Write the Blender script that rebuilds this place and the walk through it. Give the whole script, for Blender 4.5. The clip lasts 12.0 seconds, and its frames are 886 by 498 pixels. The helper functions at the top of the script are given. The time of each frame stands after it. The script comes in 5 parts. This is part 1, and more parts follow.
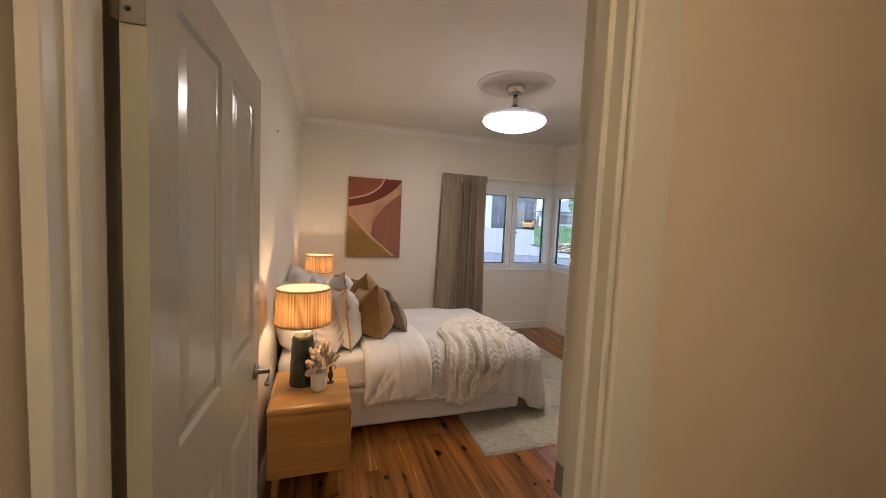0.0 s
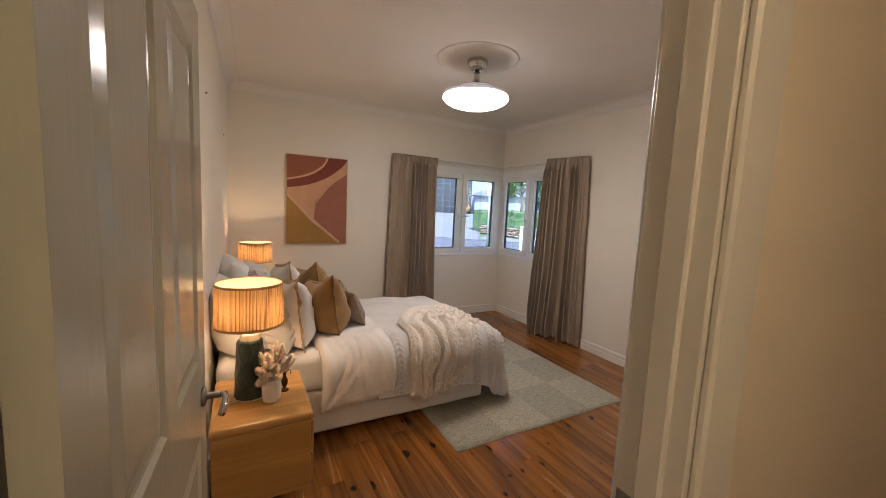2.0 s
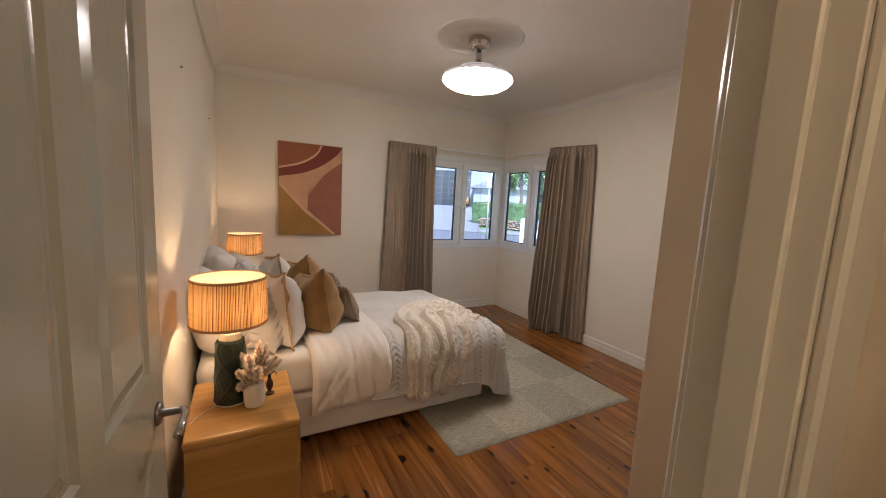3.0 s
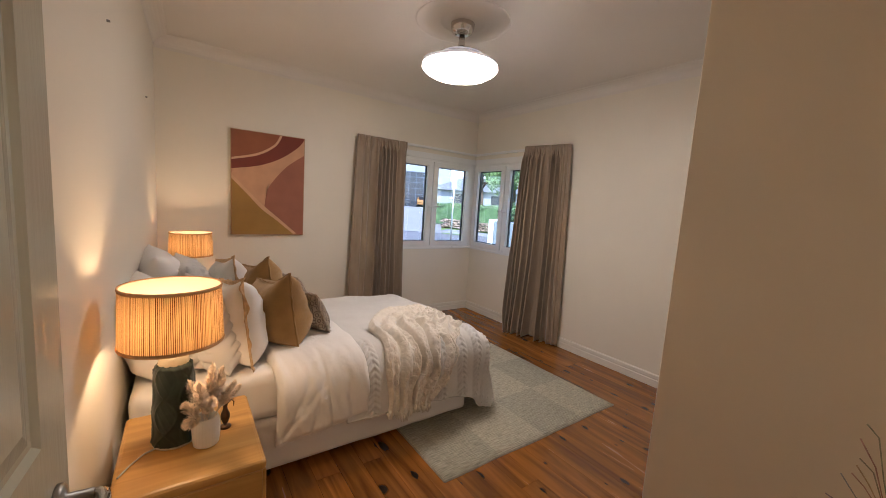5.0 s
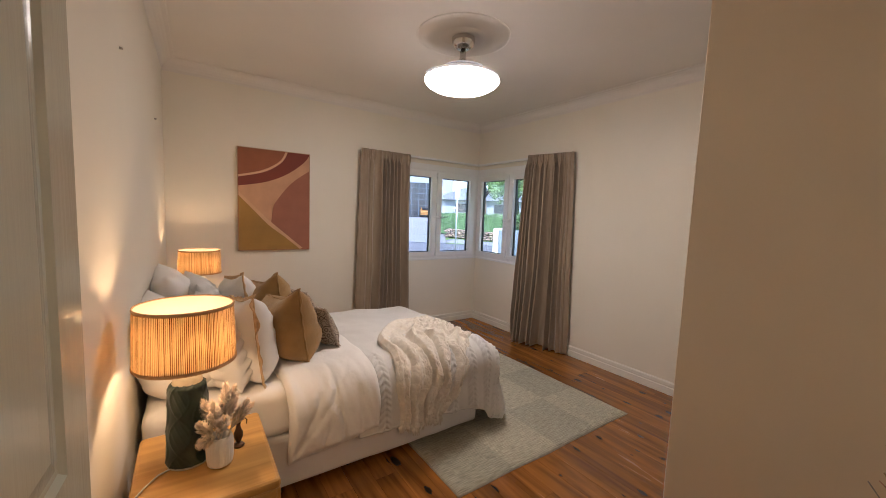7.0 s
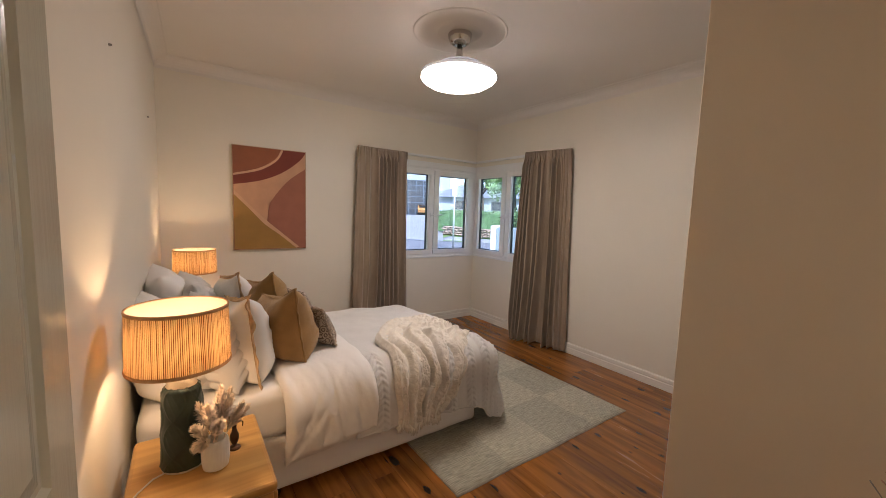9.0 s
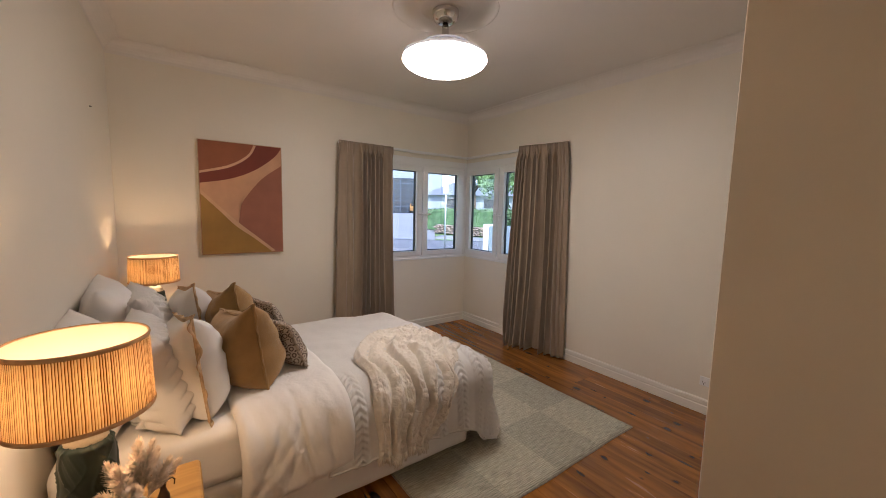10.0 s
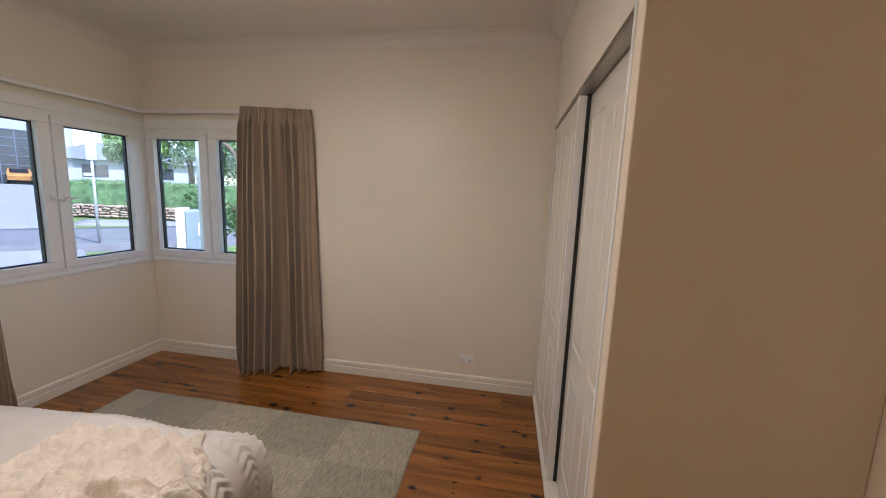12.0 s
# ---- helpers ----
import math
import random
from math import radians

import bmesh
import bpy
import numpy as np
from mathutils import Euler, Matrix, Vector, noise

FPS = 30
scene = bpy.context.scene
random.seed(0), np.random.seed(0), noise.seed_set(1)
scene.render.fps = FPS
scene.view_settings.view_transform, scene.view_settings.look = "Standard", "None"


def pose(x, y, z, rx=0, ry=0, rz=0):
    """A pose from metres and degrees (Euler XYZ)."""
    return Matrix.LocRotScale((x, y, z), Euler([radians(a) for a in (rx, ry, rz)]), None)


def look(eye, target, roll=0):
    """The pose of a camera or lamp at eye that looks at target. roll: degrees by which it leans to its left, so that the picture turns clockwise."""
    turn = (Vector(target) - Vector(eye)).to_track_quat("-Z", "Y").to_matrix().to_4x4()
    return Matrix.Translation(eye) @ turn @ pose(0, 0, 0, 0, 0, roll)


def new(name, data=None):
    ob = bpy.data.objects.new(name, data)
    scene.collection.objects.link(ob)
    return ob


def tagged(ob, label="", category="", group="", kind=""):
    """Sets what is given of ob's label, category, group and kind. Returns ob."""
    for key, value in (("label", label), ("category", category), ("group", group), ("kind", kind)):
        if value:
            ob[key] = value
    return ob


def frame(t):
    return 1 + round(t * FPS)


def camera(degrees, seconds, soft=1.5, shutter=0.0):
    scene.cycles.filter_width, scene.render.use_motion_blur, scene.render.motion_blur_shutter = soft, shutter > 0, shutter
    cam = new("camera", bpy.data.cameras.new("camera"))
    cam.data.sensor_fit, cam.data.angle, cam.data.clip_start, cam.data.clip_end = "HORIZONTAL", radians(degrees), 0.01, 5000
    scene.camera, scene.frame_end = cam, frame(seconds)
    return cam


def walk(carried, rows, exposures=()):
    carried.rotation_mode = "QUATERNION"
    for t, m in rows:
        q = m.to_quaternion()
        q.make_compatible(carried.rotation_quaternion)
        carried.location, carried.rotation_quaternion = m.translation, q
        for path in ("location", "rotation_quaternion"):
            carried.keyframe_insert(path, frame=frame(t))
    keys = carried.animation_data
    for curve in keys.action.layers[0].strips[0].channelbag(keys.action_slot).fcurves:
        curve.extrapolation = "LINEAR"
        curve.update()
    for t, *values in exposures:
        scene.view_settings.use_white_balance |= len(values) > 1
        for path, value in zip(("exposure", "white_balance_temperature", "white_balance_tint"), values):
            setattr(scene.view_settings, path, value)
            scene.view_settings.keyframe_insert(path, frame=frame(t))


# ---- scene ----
cam = camera(100.1, 12.0, soft=0.85)
PATH = [
    (0, (0.005, 0.381, 1.571), (0.641, 2.272, 1.426), 2.6),
    (0.5, (-0.048, 0.424, 1.574), (0.649, 2.291, 1.402), 2.7),
    (1, (-0.106, 0.482, 1.573), (0.706, 2.304, 1.416), 2.3),
    (1.5, (-0.143, 0.542, 1.565), (0.773, 2.307, 1.35), 1.7),
    (2, (-0.104, 0.65, 1.556), (0.849, 2.395, 1.342), 2.8),
    (2.5, (-0.047, 0.746, 1.55), (0.908, 2.487, 1.311), 2.6),
    (2.7, (-0.026, 0.765, 1.542), (0.923, 2.507, 1.288), 3.0),
    (4.5, (-0.04, 1.033, 1.509), (1.07, 2.682, 1.293), 3.0),
    (5, (-0.04, 1.082, 1.493), (1.108, 2.703, 1.26), 3.8),
    (5.5, (-0.046, 1.098, 1.499), (1.098, 2.723, 1.277), 3.1),
    (6, (-0.056, 1.086, 1.507), (1.101, 2.706, 1.31), 2.8),
    (6.5, (-0.059, 1.097, 1.508), (1.103, 2.714, 1.316), 2.5),
    (7, (-0.059, 1.09, 1.503), (1.072, 2.73, 1.321), 2.2),
    (9, (-0.048, 1.105, 1.508), (1.093, 2.736, 1.312), 1.9),
    (9.5, (0.032, 1.194, 1.506), (1.252, 2.756, 1.236), 1.6),
    (10, (0.15, 1.318, 1.518), (1.321, 2.926, 1.313), 1.3),
    (10.5, (0.252, 1.468, 1.503), (1.7, 2.833, 1.302), 2.0),
    (11, (0.284, 1.725, 1.556), (2.048, 2.636, 1.315), 2.4),
    (11.5, (0.368, 1.891, 1.593), (2.273, 2.428, 1.307), 2.9),
    (12, (0.492, 2.048, 1.604), (2.443, 2.378, 1.313), 2.2),
]
walk(cam, [(t, look(eye, target, roll)) for t, eye, target, roll in PATH],
     exposures=[(t, stops, 5400, 15) for t, stops in ((0, 1.76), (1, 1.88), (2.5, 1.67), (4.5, 1.74), (5.5, 1.82), (7, 1.82), (9.5, 1.74), (10, 1.68), (10.5, 1.57), (11, 1.46), (11.5, 1.75), (12, 1.76))])

# ---- world, sun and exposure ----
world = bpy.data.worlds.new("sky")
scene.world = world
world.use_nodes = True
wn = world.node_tree
sky = wn.nodes.new("ShaderNodeTexSky")
sky.sky_type = 'NISHITA'
sky.sun_disc = False
sky.sun_elevation, sky.sun_rotation = radians(50), radians(200)
wn.links.new(sky.outputs[0], wn.nodes["Background"].inputs[0])
wn.nodes["Background"].inputs[1].default_value = 0.15
sun = new("sun", bpy.data.lights.new("sun", 'SUN'))
sun.data.energy, sun.data.angle, sun.data.color = 3.1, radians(0.6), (1.0, 0.97, 0.93)
sun.matrix_world = look((0, 0, 20), (3.2, 9.0, 8.0))
FAN_GLOW, BULB_WATTS, HALL_GLOW = 11.3, 1.10, 96.0
LAMP_COLOUR = (1.0, 0.64, 0.32)


# ---- small builders ----
def box(bm, x0, x1, y0, y1, z0, z1, bevel=0.0, seg=1):
    g = bmesh.ops.create_cube(bm, size=1, matrix=Matrix.Translation(((x0 + x1) / 2, (y0 + y1) / 2, (z0 + z1) / 2)) @ Matrix.Diagonal((x1 - x0, y1 - y0, z1 - z0, 1)))
    if bevel:
        edges = {e for v in g["verts"] for e in v.link_edges}
        bmesh.ops.bevel(bm, geom=list(edges), offset=bevel, segments=seg, affect='EDGES', profile=0.5)
    return bm


def boxes(*rows, bevel=0.0):
    bm = bmesh.new()
    for r in rows:
        box(bm, *r, bevel=bevel)
    return bm


def lathe(bm, profile, steps=32, at=(0, 0, 0), cap=True):
    """Turns (radius, height) pairs about the z axis."""
    rings = []
    for r, h in profile:
        rings.append([bm.verts.new((at[0] + r * math.cos(2 * math.pi * i / steps), at[1] + r * math.sin(2 * math.pi * i / steps), at[2] + h)) for i in range(steps)])
    for a, b in zip(rings, rings[1:]):
        for i in range(steps):
            j = (i + 1) % steps
            f = bm.faces.new((a[i], a[j], b[j], b[i]))
            f.smooth = True
    if cap:
        bm.faces.new(list(reversed(rings[0])))
        bm.faces.new(rings[-1])
    return bm


def tube(bm, pts, r, steps=8, r_end=None):
    """A round rod along the points."""
    pts = [Vector(p) for p in pts]
    rings = []
    for k, p in enumerate(pts):
        d = (pts[min(k + 1, len(pts) - 1)] - pts[max(k - 1, 0)]).normalized()
        u = d.orthogonal().normalized() if k == 0 else (u - d * u.dot(d)).normalized()
        v = d.cross(u)
        rr = r if r_end is None else r + (r_end - r) * k / (len(pts) - 1)
        rings.append([bm.verts.new(p + rr * (u * math.cos(2 * math.pi * i / steps) + v * math.sin(2 * math.pi * i / steps))) for i in range(steps)])
    for a, b in zip(rings, rings[1:]):
        for i in range(steps):
            f = bm.faces.new((a[i], a[(i + 1) % steps], b[(i + 1) % steps], b[i]))
            f.smooth = True
    bm.faces.new(list(reversed(rings[0])))
    bm.faces.new(rings[-1])
    return bm


def sheet(bm, nu, nv, fn, smooth=True, closed_u=False):
    """A grid of nu x nv quads at fn(u, v), u and v from 0 to 1."""
    rows = [[bm.verts.new(fn(i / nu, j / nv)) for i in range(nu + (0 if closed_u else 1))] for j in range(nv + 1)]
    n = len(rows[0])
    for j in range(nv):
        for i in range(nu):
            f = bm.faces.new((rows[j][i], rows[j][(i + 1) % n], rows[j + 1][(i + 1) % n], rows[j + 1][i]))
            f.smooth = smooth
    return rows


def mesh_of(name, bm, material, smooth=False):
    me = bpy.data.meshes.new(name)
    bmesh.ops.recalc_face_normals(bm, faces=bm.faces[:])
    if smooth:
        for f in bm.faces:
            f.smooth = True
    bm.to_mesh(me)
    bm.free()
    me.materials.append(material)
    return me


def part(name, bm, material, parent, label="", smooth=False):
    ob = new(name, mesh_of(name, bm, material, smooth))
    ob.parent = parent
    if label:
        ob["label"] = label
    return ob


def solid(name, bm, material, label, category, kind="", group="", smooth=False):
    return tagged(new(name, mesh_of(name, bm, material, smooth)), label, category, group, kind)


def base(name, place, label, category, group="", kind="", turn=0):
    e = new(name)
    e.empty_display_size = 0.05
    e.matrix_basis = pose(*place, 0, 0, turn)
    return tagged(e, label, category, group, kind)


# ---- materials ----
def material(name, colour, rough=0.6, metal=0.0, scale=8.0, vary=0.06, bump=0.1, fine=120.0, stretch=(1, 1, 1), sheen=0.0, coat=0.0, spec=0.5, random_tone=0.0, rough_vary=0.08):
    """Two scales of noise: broad tone and fine relief."""
    m = bpy.data.materials.new(name)
    m.use_nodes = True
    nt, L = m.node_tree, m.node_tree.links
    b = nt.nodes["Principled BSDF"]
    co = nt.nodes.new("ShaderNodeTexCoord")
    mp = nt.nodes.new("ShaderNodeMapping")
    mp.inputs["Scale"].default_value = stretch
    L.new(co.outputs["Object"], mp.inputs[0])
    n1, n2 = nt.nodes.new("ShaderNodeTexNoise"), nt.nodes.new("ShaderNodeTexNoise")
    n1.inputs["Scale"].default_value, n1.inputs["Detail"].default_value = scale, 4
    n2.inputs["Scale"].default_value, n2.inputs["Detail"].default_value = fine, 3
    L.new(mp.outputs[0], n1.inputs["Vector"])
    L.new(mp.outputs[0], n2.inputs["Vector"])
    ramp = nt.nodes.new("ShaderNodeMapRange")
    ramp.inputs["From Min"].default_value, ramp.inputs["From Max"].default_value = 0.3, 0.7
    ramp.inputs["To Min"].default_value, ramp.inputs["To Max"].default_value = 1 - vary, 1 + vary
    L.new(n1.outputs["Fac"], ramp.inputs["Value"])
    mul = nt.nodes.new("ShaderNodeMix")
    mul.data_type, mul.blend_type = 'RGBA', 'MULTIPLY'
    mul.inputs["Factor"].default_value = 1.0
    mul.inputs["A"].default_value = (*colour, 1)
    tone = ramp.outputs[0]
    if random_tone:
        oi = nt.nodes.new("ShaderNodeObjectInfo")
        r2 = nt.nodes.new("ShaderNodeMapRange")
        r2.inputs["To Min"].default_value, r2.inputs["To Max"].default_value = 1 - random_tone, 1 + random_tone
        L.new(oi.outputs["Random"], r2.inputs["Value"])
        mm = nt.nodes.new("ShaderNodeMath")
        mm.operation = 'MULTIPLY'
        L.new(tone, mm.inputs[0])
        L.new(r2.outputs[0], mm.inputs[1])
        tone = mm.outputs[0]
    L.new(tone, mul.inputs["B"])
    L.new(mul.outputs["Result"], b.inputs["Base Color"])
    rr = nt.nodes.new("ShaderNodeMapRange")
    rr.inputs["To Min"].default_value, rr.inputs["To Max"].default_value = max(rough - rough_vary, 0.02), min(rough + rough_vary, 1)
    L.new(n1.outputs["Fac"], rr.inputs["Value"])
    L.new(rr.outputs[0], b.inputs["Roughness"])
    b.inputs["Metallic"].default_value = metal
    b.inputs["Specular IOR Level"].default_value = spec
    b.inputs["Sheen Weight"].default_value = sheen
    b.inputs["Coat Weight"].default_value = coat
    if bump:
        bp = nt.nodes.new("ShaderNodeBump")
        bp.inputs["Strength"].default_value, bp.inputs["Distance"].default_value = bump, 0.01
        L.new(n2.outputs["Fac"], bp.inputs["Height"])
        L.new(bp.outputs[0], b.inputs["Normal"])
    return m


def glowing(name, colour, strength):
    m = bpy.data.materials.new(name)
    m.use_nodes = True
    b = m.node_tree.nodes["Principled BSDF"]
    b.inputs["Base Color"].default_value = (0.8, 0.8, 0.8, 1)
    b.inputs["Emission Color"].default_value = (*colour, 1)
    b.inputs["Emission Strength"].default_value = strength
    return m


def clear_glass(name):
    m = bpy.data.materials.new(name)
    m.use_nodes = True
    b = m.node_tree.nodes["Principled BSDF"]
    b.inputs["Base Color"].default_value = (0.97, 0.99, 1, 1)
    b.inputs["Roughness"].default_value = 0.0
    b.inputs["IOR"].default_value = 1.45
    b.inputs["Transmission Weight"].default_value = 1.0
    return m


M_WALL = material("wall_paint", (0.79, 0.735, 0.63), 0.45, scale=2.0, vary=0.02, bump=0.05, fine=220)
# wall paint with the warm cast of the lamplight mixed into its colour
M_WALL_WARMLIT = material("warmlit_wall_paint", (0.79, 0.70, 0.555), 0.55, scale=2.0, vary=0.03, bump=0.05, fine=220)
# gloss paint darkened and greened: the shade on the open door is in this colour
M_DOOR_SHADED = material("door_gloss_paint_shaded", (0.55, 0.54, 0.43), 0.18, scale=3.0, vary=0.02, bump=0.07, fine=70, stretch=(1, 1, 0.08), rough_vary=0.05)
M_CEIL = material("ceiling_paint", (0.76, 0.715, 0.665), 0.75, scale=1.5, vary=0.02, bump=0.04, fine=160)
M_TRIM = material("gloss_trim_paint", (0.80, 0.77, 0.69), 0.24, scale=3.0, vary=0.02, bump=0.02, fine=90, stretch=(1, 1, 0.08), rough_vary=0.05)
M_PVC = material("white_window_frame", (0.80, 0.80, 0.79), 0.3, scale=4, vary=0.02, bump=0.02)
M_GLASS = clear_glass("window_glass")
M_SEAL = material("black_seal", (0.02, 0.02, 0.022), 0.5, bump=0)
M_CHROME = material("chrome", (0.62, 0.60, 0.57), 0.12, 1.0, vary=0.03, bump=0.0, rough_vary=0.05)
M_STEEL = material("satin_steel", (0.36, 0.34, 0.31), 0.32, 1.0, vary=0.08, bump=0.03)
M_LINEN = material("white_linen", (0.80, 0.78, 0.75), 0.85, scale=5, vary=0.03, bump=0.18, fine=260, sheen=0.2)
M_DARK = material("dark_gap", (0.03, 0.028, 0.024), 0.9, bump=0)


def timber(name, dark, light, rough, coat=0.0, along='Y', knots=True, random_tone=0.22, grain=1.0):
    """Boards with long grain, a tone of their own and dark knots."""
    m = bpy.data.materials.new(name)
    m.use_nodes = True
    nt, L = m.node_tree, m.node_tree.links
    N = nt.nodes.new
    b = nt.nodes["Principled BSDF"]
    co, oi, off = N("ShaderNodeTexCoord"), N("ShaderNodeObjectInfo"), N("ShaderNodeVectorMath")
    sc = N("ShaderNodeVectorMath")
    sc.operation = 'SCALE'
    sc.inputs[0].default_value = (7.3, 11.1, 3.7)
    L.new(oi.outputs["Random"], sc.inputs["Scale"])
    L.new(co.outputs["Object"], off.inputs[0])
    L.new(sc.outputs[0], off.inputs[1])
    mp = N("ShaderNodeMapping")
    mp.inputs["Scale"].default_value = {'Y': (16, 1.1, 16), 'X': (1.1, 16, 16), 'Z': (16, 16, 1.1)}[along]
    L.new(off.outputs[0], mp.inputs[0])
    n = N("ShaderNodeTexNoise")
    n.inputs["Scale"].default_value, n.inputs["Detail"].default_value, n.inputs["Distortion"].default_value = 1.6 * grain, 6, 1.2
    L.new(mp.outputs[0], n.inputs["Vector"])
    ramp = N("ShaderNodeValToRGB")
    ramp.color_ramp.elements[0].position, ramp.color_ramp.elements[0].color = 0.3, (*dark, 1)
    ramp.color_ramp.elements[1].position, ramp.color_ramp.elements[1].color = 0.68, (*light, 1)
    L.new(n.outputs["Fac"], ramp.inputs[0])
    tone = N("ShaderNodeMapRange")
    tone.inputs["To Min"].default_value, tone.inputs["To Max"].default_value = 1 - random_tone, 1 + random_tone
    L.new(oi.outputs["Random"], tone.inputs["Value"])
    mul = N("ShaderNodeMix")
    mul.data_type, mul.blend_type = 'RGBA', 'MULTIPLY'
    mul.inputs["Factor"].default_value = 1
    L.new(ramp.outputs[0], mul.inputs["A"])
    L.new(tone.outputs[0], mul.inputs["B"])
    last = mul.outputs["Result"]
    if knots:
        mk = N("ShaderNodeMapping")
        mk.inputs["Scale"].default_value = {'Y': (5.6, 3.9, 7.0), 'X': (2.3, 5.2, 7.0), 'Z': (7, 7, 2.6)}[along]
        L.new(off.outputs[0], mk.inputs[0])
        vo = N("ShaderNodeTexVoronoi")
        vo.voronoi_dimensions = '2D'
        vo.inputs["Scale"].default_value = 1.0
        L.new(mk.outputs[0], vo.inputs["Vector"])
        kr = N("ShaderNodeMapRange")
        kr.inputs["From Min"].default_value, kr.inputs["From Max"].default_value = 0.05, 0.13
        kr.inputs["To Min"].default_value, kr.inputs["To Max"].default_value = 0.05, 1.0
        nd = N("ShaderNodeMath")
        nd.operation = 'MULTIPLY_ADD'
        nd.inputs[1].default_value, nd.inputs[2].default_value = 0.62, -0.31
        L.new(n.outputs["Fac"], nd.inputs[0])
        ad = N("ShaderNodeMath")
        ad.operation = 'ADD'
        L.new(vo.outputs["Distance"], ad.inputs[0])
        L.new(nd.outputs[0], ad.inputs[1])
        sx_ = N("ShaderNodeSeparateColor")
        L.new(vo.outputs["Color"], sx_.inputs[0])
        sz = N("ShaderNodeMapRange")
        sz.inputs["To Min"].default_value, sz.inputs["To Max"].default_value = 0.08, 0.95
        L.new(sx_.outputs[0], sz.inputs["Value"])
        dv = N("ShaderNodeMath")
        dv.operation = 'DIVIDE'
        L.new(ad.outputs[0], dv.inputs[0])
        L.new(sz.outputs[0], dv.inputs[1])
        L.new(dv.outputs[0], kr.inputs["Value"])
        mul2 = N("ShaderNodeMix")
        mul2.data_type, mul2.blend_type = 'RGBA', 'MULTIPLY'
        mul2.inputs["Factor"].default_value = 1
        L.new(last, mul2.inputs["A"])
        L.new(kr.outputs[0], mul2.inputs["B"])
        last = mul2.outputs["Result"]
    L.new(last, b.inputs["Base Color"])
    rr = N("ShaderNodeMapRange")
    rr.inputs["To Min"].default_value, rr.inputs["To Max"].default_value = rough - 0.06, rough + 0.12
    L.new(n.outputs["Fac"], rr.inputs["Value"])
    L.new(rr.outputs[0], b.inputs["Roughness"])
    b.inputs["Coat Weight"].default_value, b.inputs["Coat Roughness"].default_value = coat, 0.15
    bp = N("ShaderNodeBump")
    bp.inputs["Strength"].default_value, bp.inputs["Distance"].default_value = 0.08, 0.004
    L.new(n.outputs["Fac"], bp.inputs["Height"])
    L.new(bp.outputs[0], b.inputs["Normal"])
    return m


M_FLOOR = timber("polished_pine", (0.120, 0.040, 0.005), (0.340, 0.132, 0.018), 0.21, coat=0.2, grain=0.5, random_tone=0.17)
M_OAK = timber("honey_oak", (0.39, 0.20, 0.045), (0.56, 0.315, 0.085), 0.36, along='X', knots=False, random_tone=0.04, grain=0.6)

# ---- the room's numbers ----
WX, EX, NY, CEIL = -0.225, 3.42, 5.295, 2.775      # west (north end), east and north faces, ceiling
WX_S = -0.318                                       # west face at the door, a little out of square
DOOR_N, DOOR_S, JW, JE = 1.068, 0.955, -0.303, 0.535   # the door wall's faces and the jambs
NIB_X, ROBE_Y = 1.556, 1.744                        # corner of the nib wall beside the wardrobe
SILL, HEAD = 0.915, 2.09
WIN_L0, WIN_R0 = 1.93, 3.98                         # where the two windows begin

# ---- structure ----
west = boxes((-0.45, WX, DOOR_N - 0.06, NY + 0.14, 0, CEIL))
for v in west.verts:
    if v.co.x > -0.4 and v.co.y < 2:
        v.co.x = WX_S
solid("wall_west", west, M_WALL, "warm white painted plaster wall behind the bed head", "wall", "structure")
solid("wall_north", boxes((-0.45, WIN_L0, NY + 0.0005, NY + 0.14, 0, CEIL), (WIN_L0, EX + 0.14, NY, NY + 0.14, 0, SILL), (WIN_L0, EX + 0.14, NY, NY + 0.14, HEAD, CEIL)), M_WALL, "warm white painted plaster wall with a corner window", "wall", "structure")
solid("wall_east", boxes((EX, EX + 0.14, DOOR_S, WIN_R0, 0, CEIL), (EX, EX + 0.138, WIN_R0, NY - 0.0005, 0, SILL), (EX, EX + 0.138, WIN_R0, NY - 0.0005, HEAD, CEIL)), M_WALL, "warm white painted plaster wall beside the corner window", "wall", "structure")
solid("wall_south", boxes((JE + 0.012, NIB_X + 0.06, DOOR_S, DOOR_N, 0, CEIL), (WX_S - 0.01, JE + 0.012, DOOR_S, DOOR_N, 2.07, CEIL), (NIB_X + 0.06, EX, DOOR_S, DOOR_N, 0, CEIL)), M_WALL_WARMLIT, "painted wall round the bedroom doorway, warm light put into its colour", "wall", "structure")
solid("wall_nib", boxes((NIB_X, NIB_X + 0.062, DOOR_N, ROBE_Y, 0, CEIL), bevel=0.003), M_WALL_WARMLIT, "painted nib wall at the side of the wardrobe, warm light put into its colour", "wall", "structure")
solid("wall_bulkhead", boxes((NIB_X + 0.062, EX, ROBE_Y - 0.09, ROBE_Y - 0.002, 2.13, CEIL)), M_WALL, "white painted bulkhead over the sliding wardrobe", "wall", "structure")
solid("wall_hall_west", boxes((-0.45, -0.335, -0.7, DOOR_N - 0.06, 0, CEIL)), M_WALL_WARMLIT, "painted hallway wall beside the door frame, warm light put into its colour", "wall", "structure")
solid("wall_hall_south", boxes((-0.45, EX + 0.14, -0.82, -0.7, 0, CEIL)), M_WALL_WARMLIT, "plain hallway wall, warm light put into its colour", "wall", "structure")
solid("wall_hall_east", boxes((EX, EX + 0.14, -0.7, DOOR_S, 0, CEIL)), M_WALL_WARMLIT, "plain hallway end wall, warm light put into its colour", "wall", "structure")
solid("ceiling", boxes((-0.45, EX + 0.14, -0.82, NY + 0.14, CEIL, CEIL + 0.1)), M_CEIL, "white painted flat plaster ceiling", "ceiling", "structure")


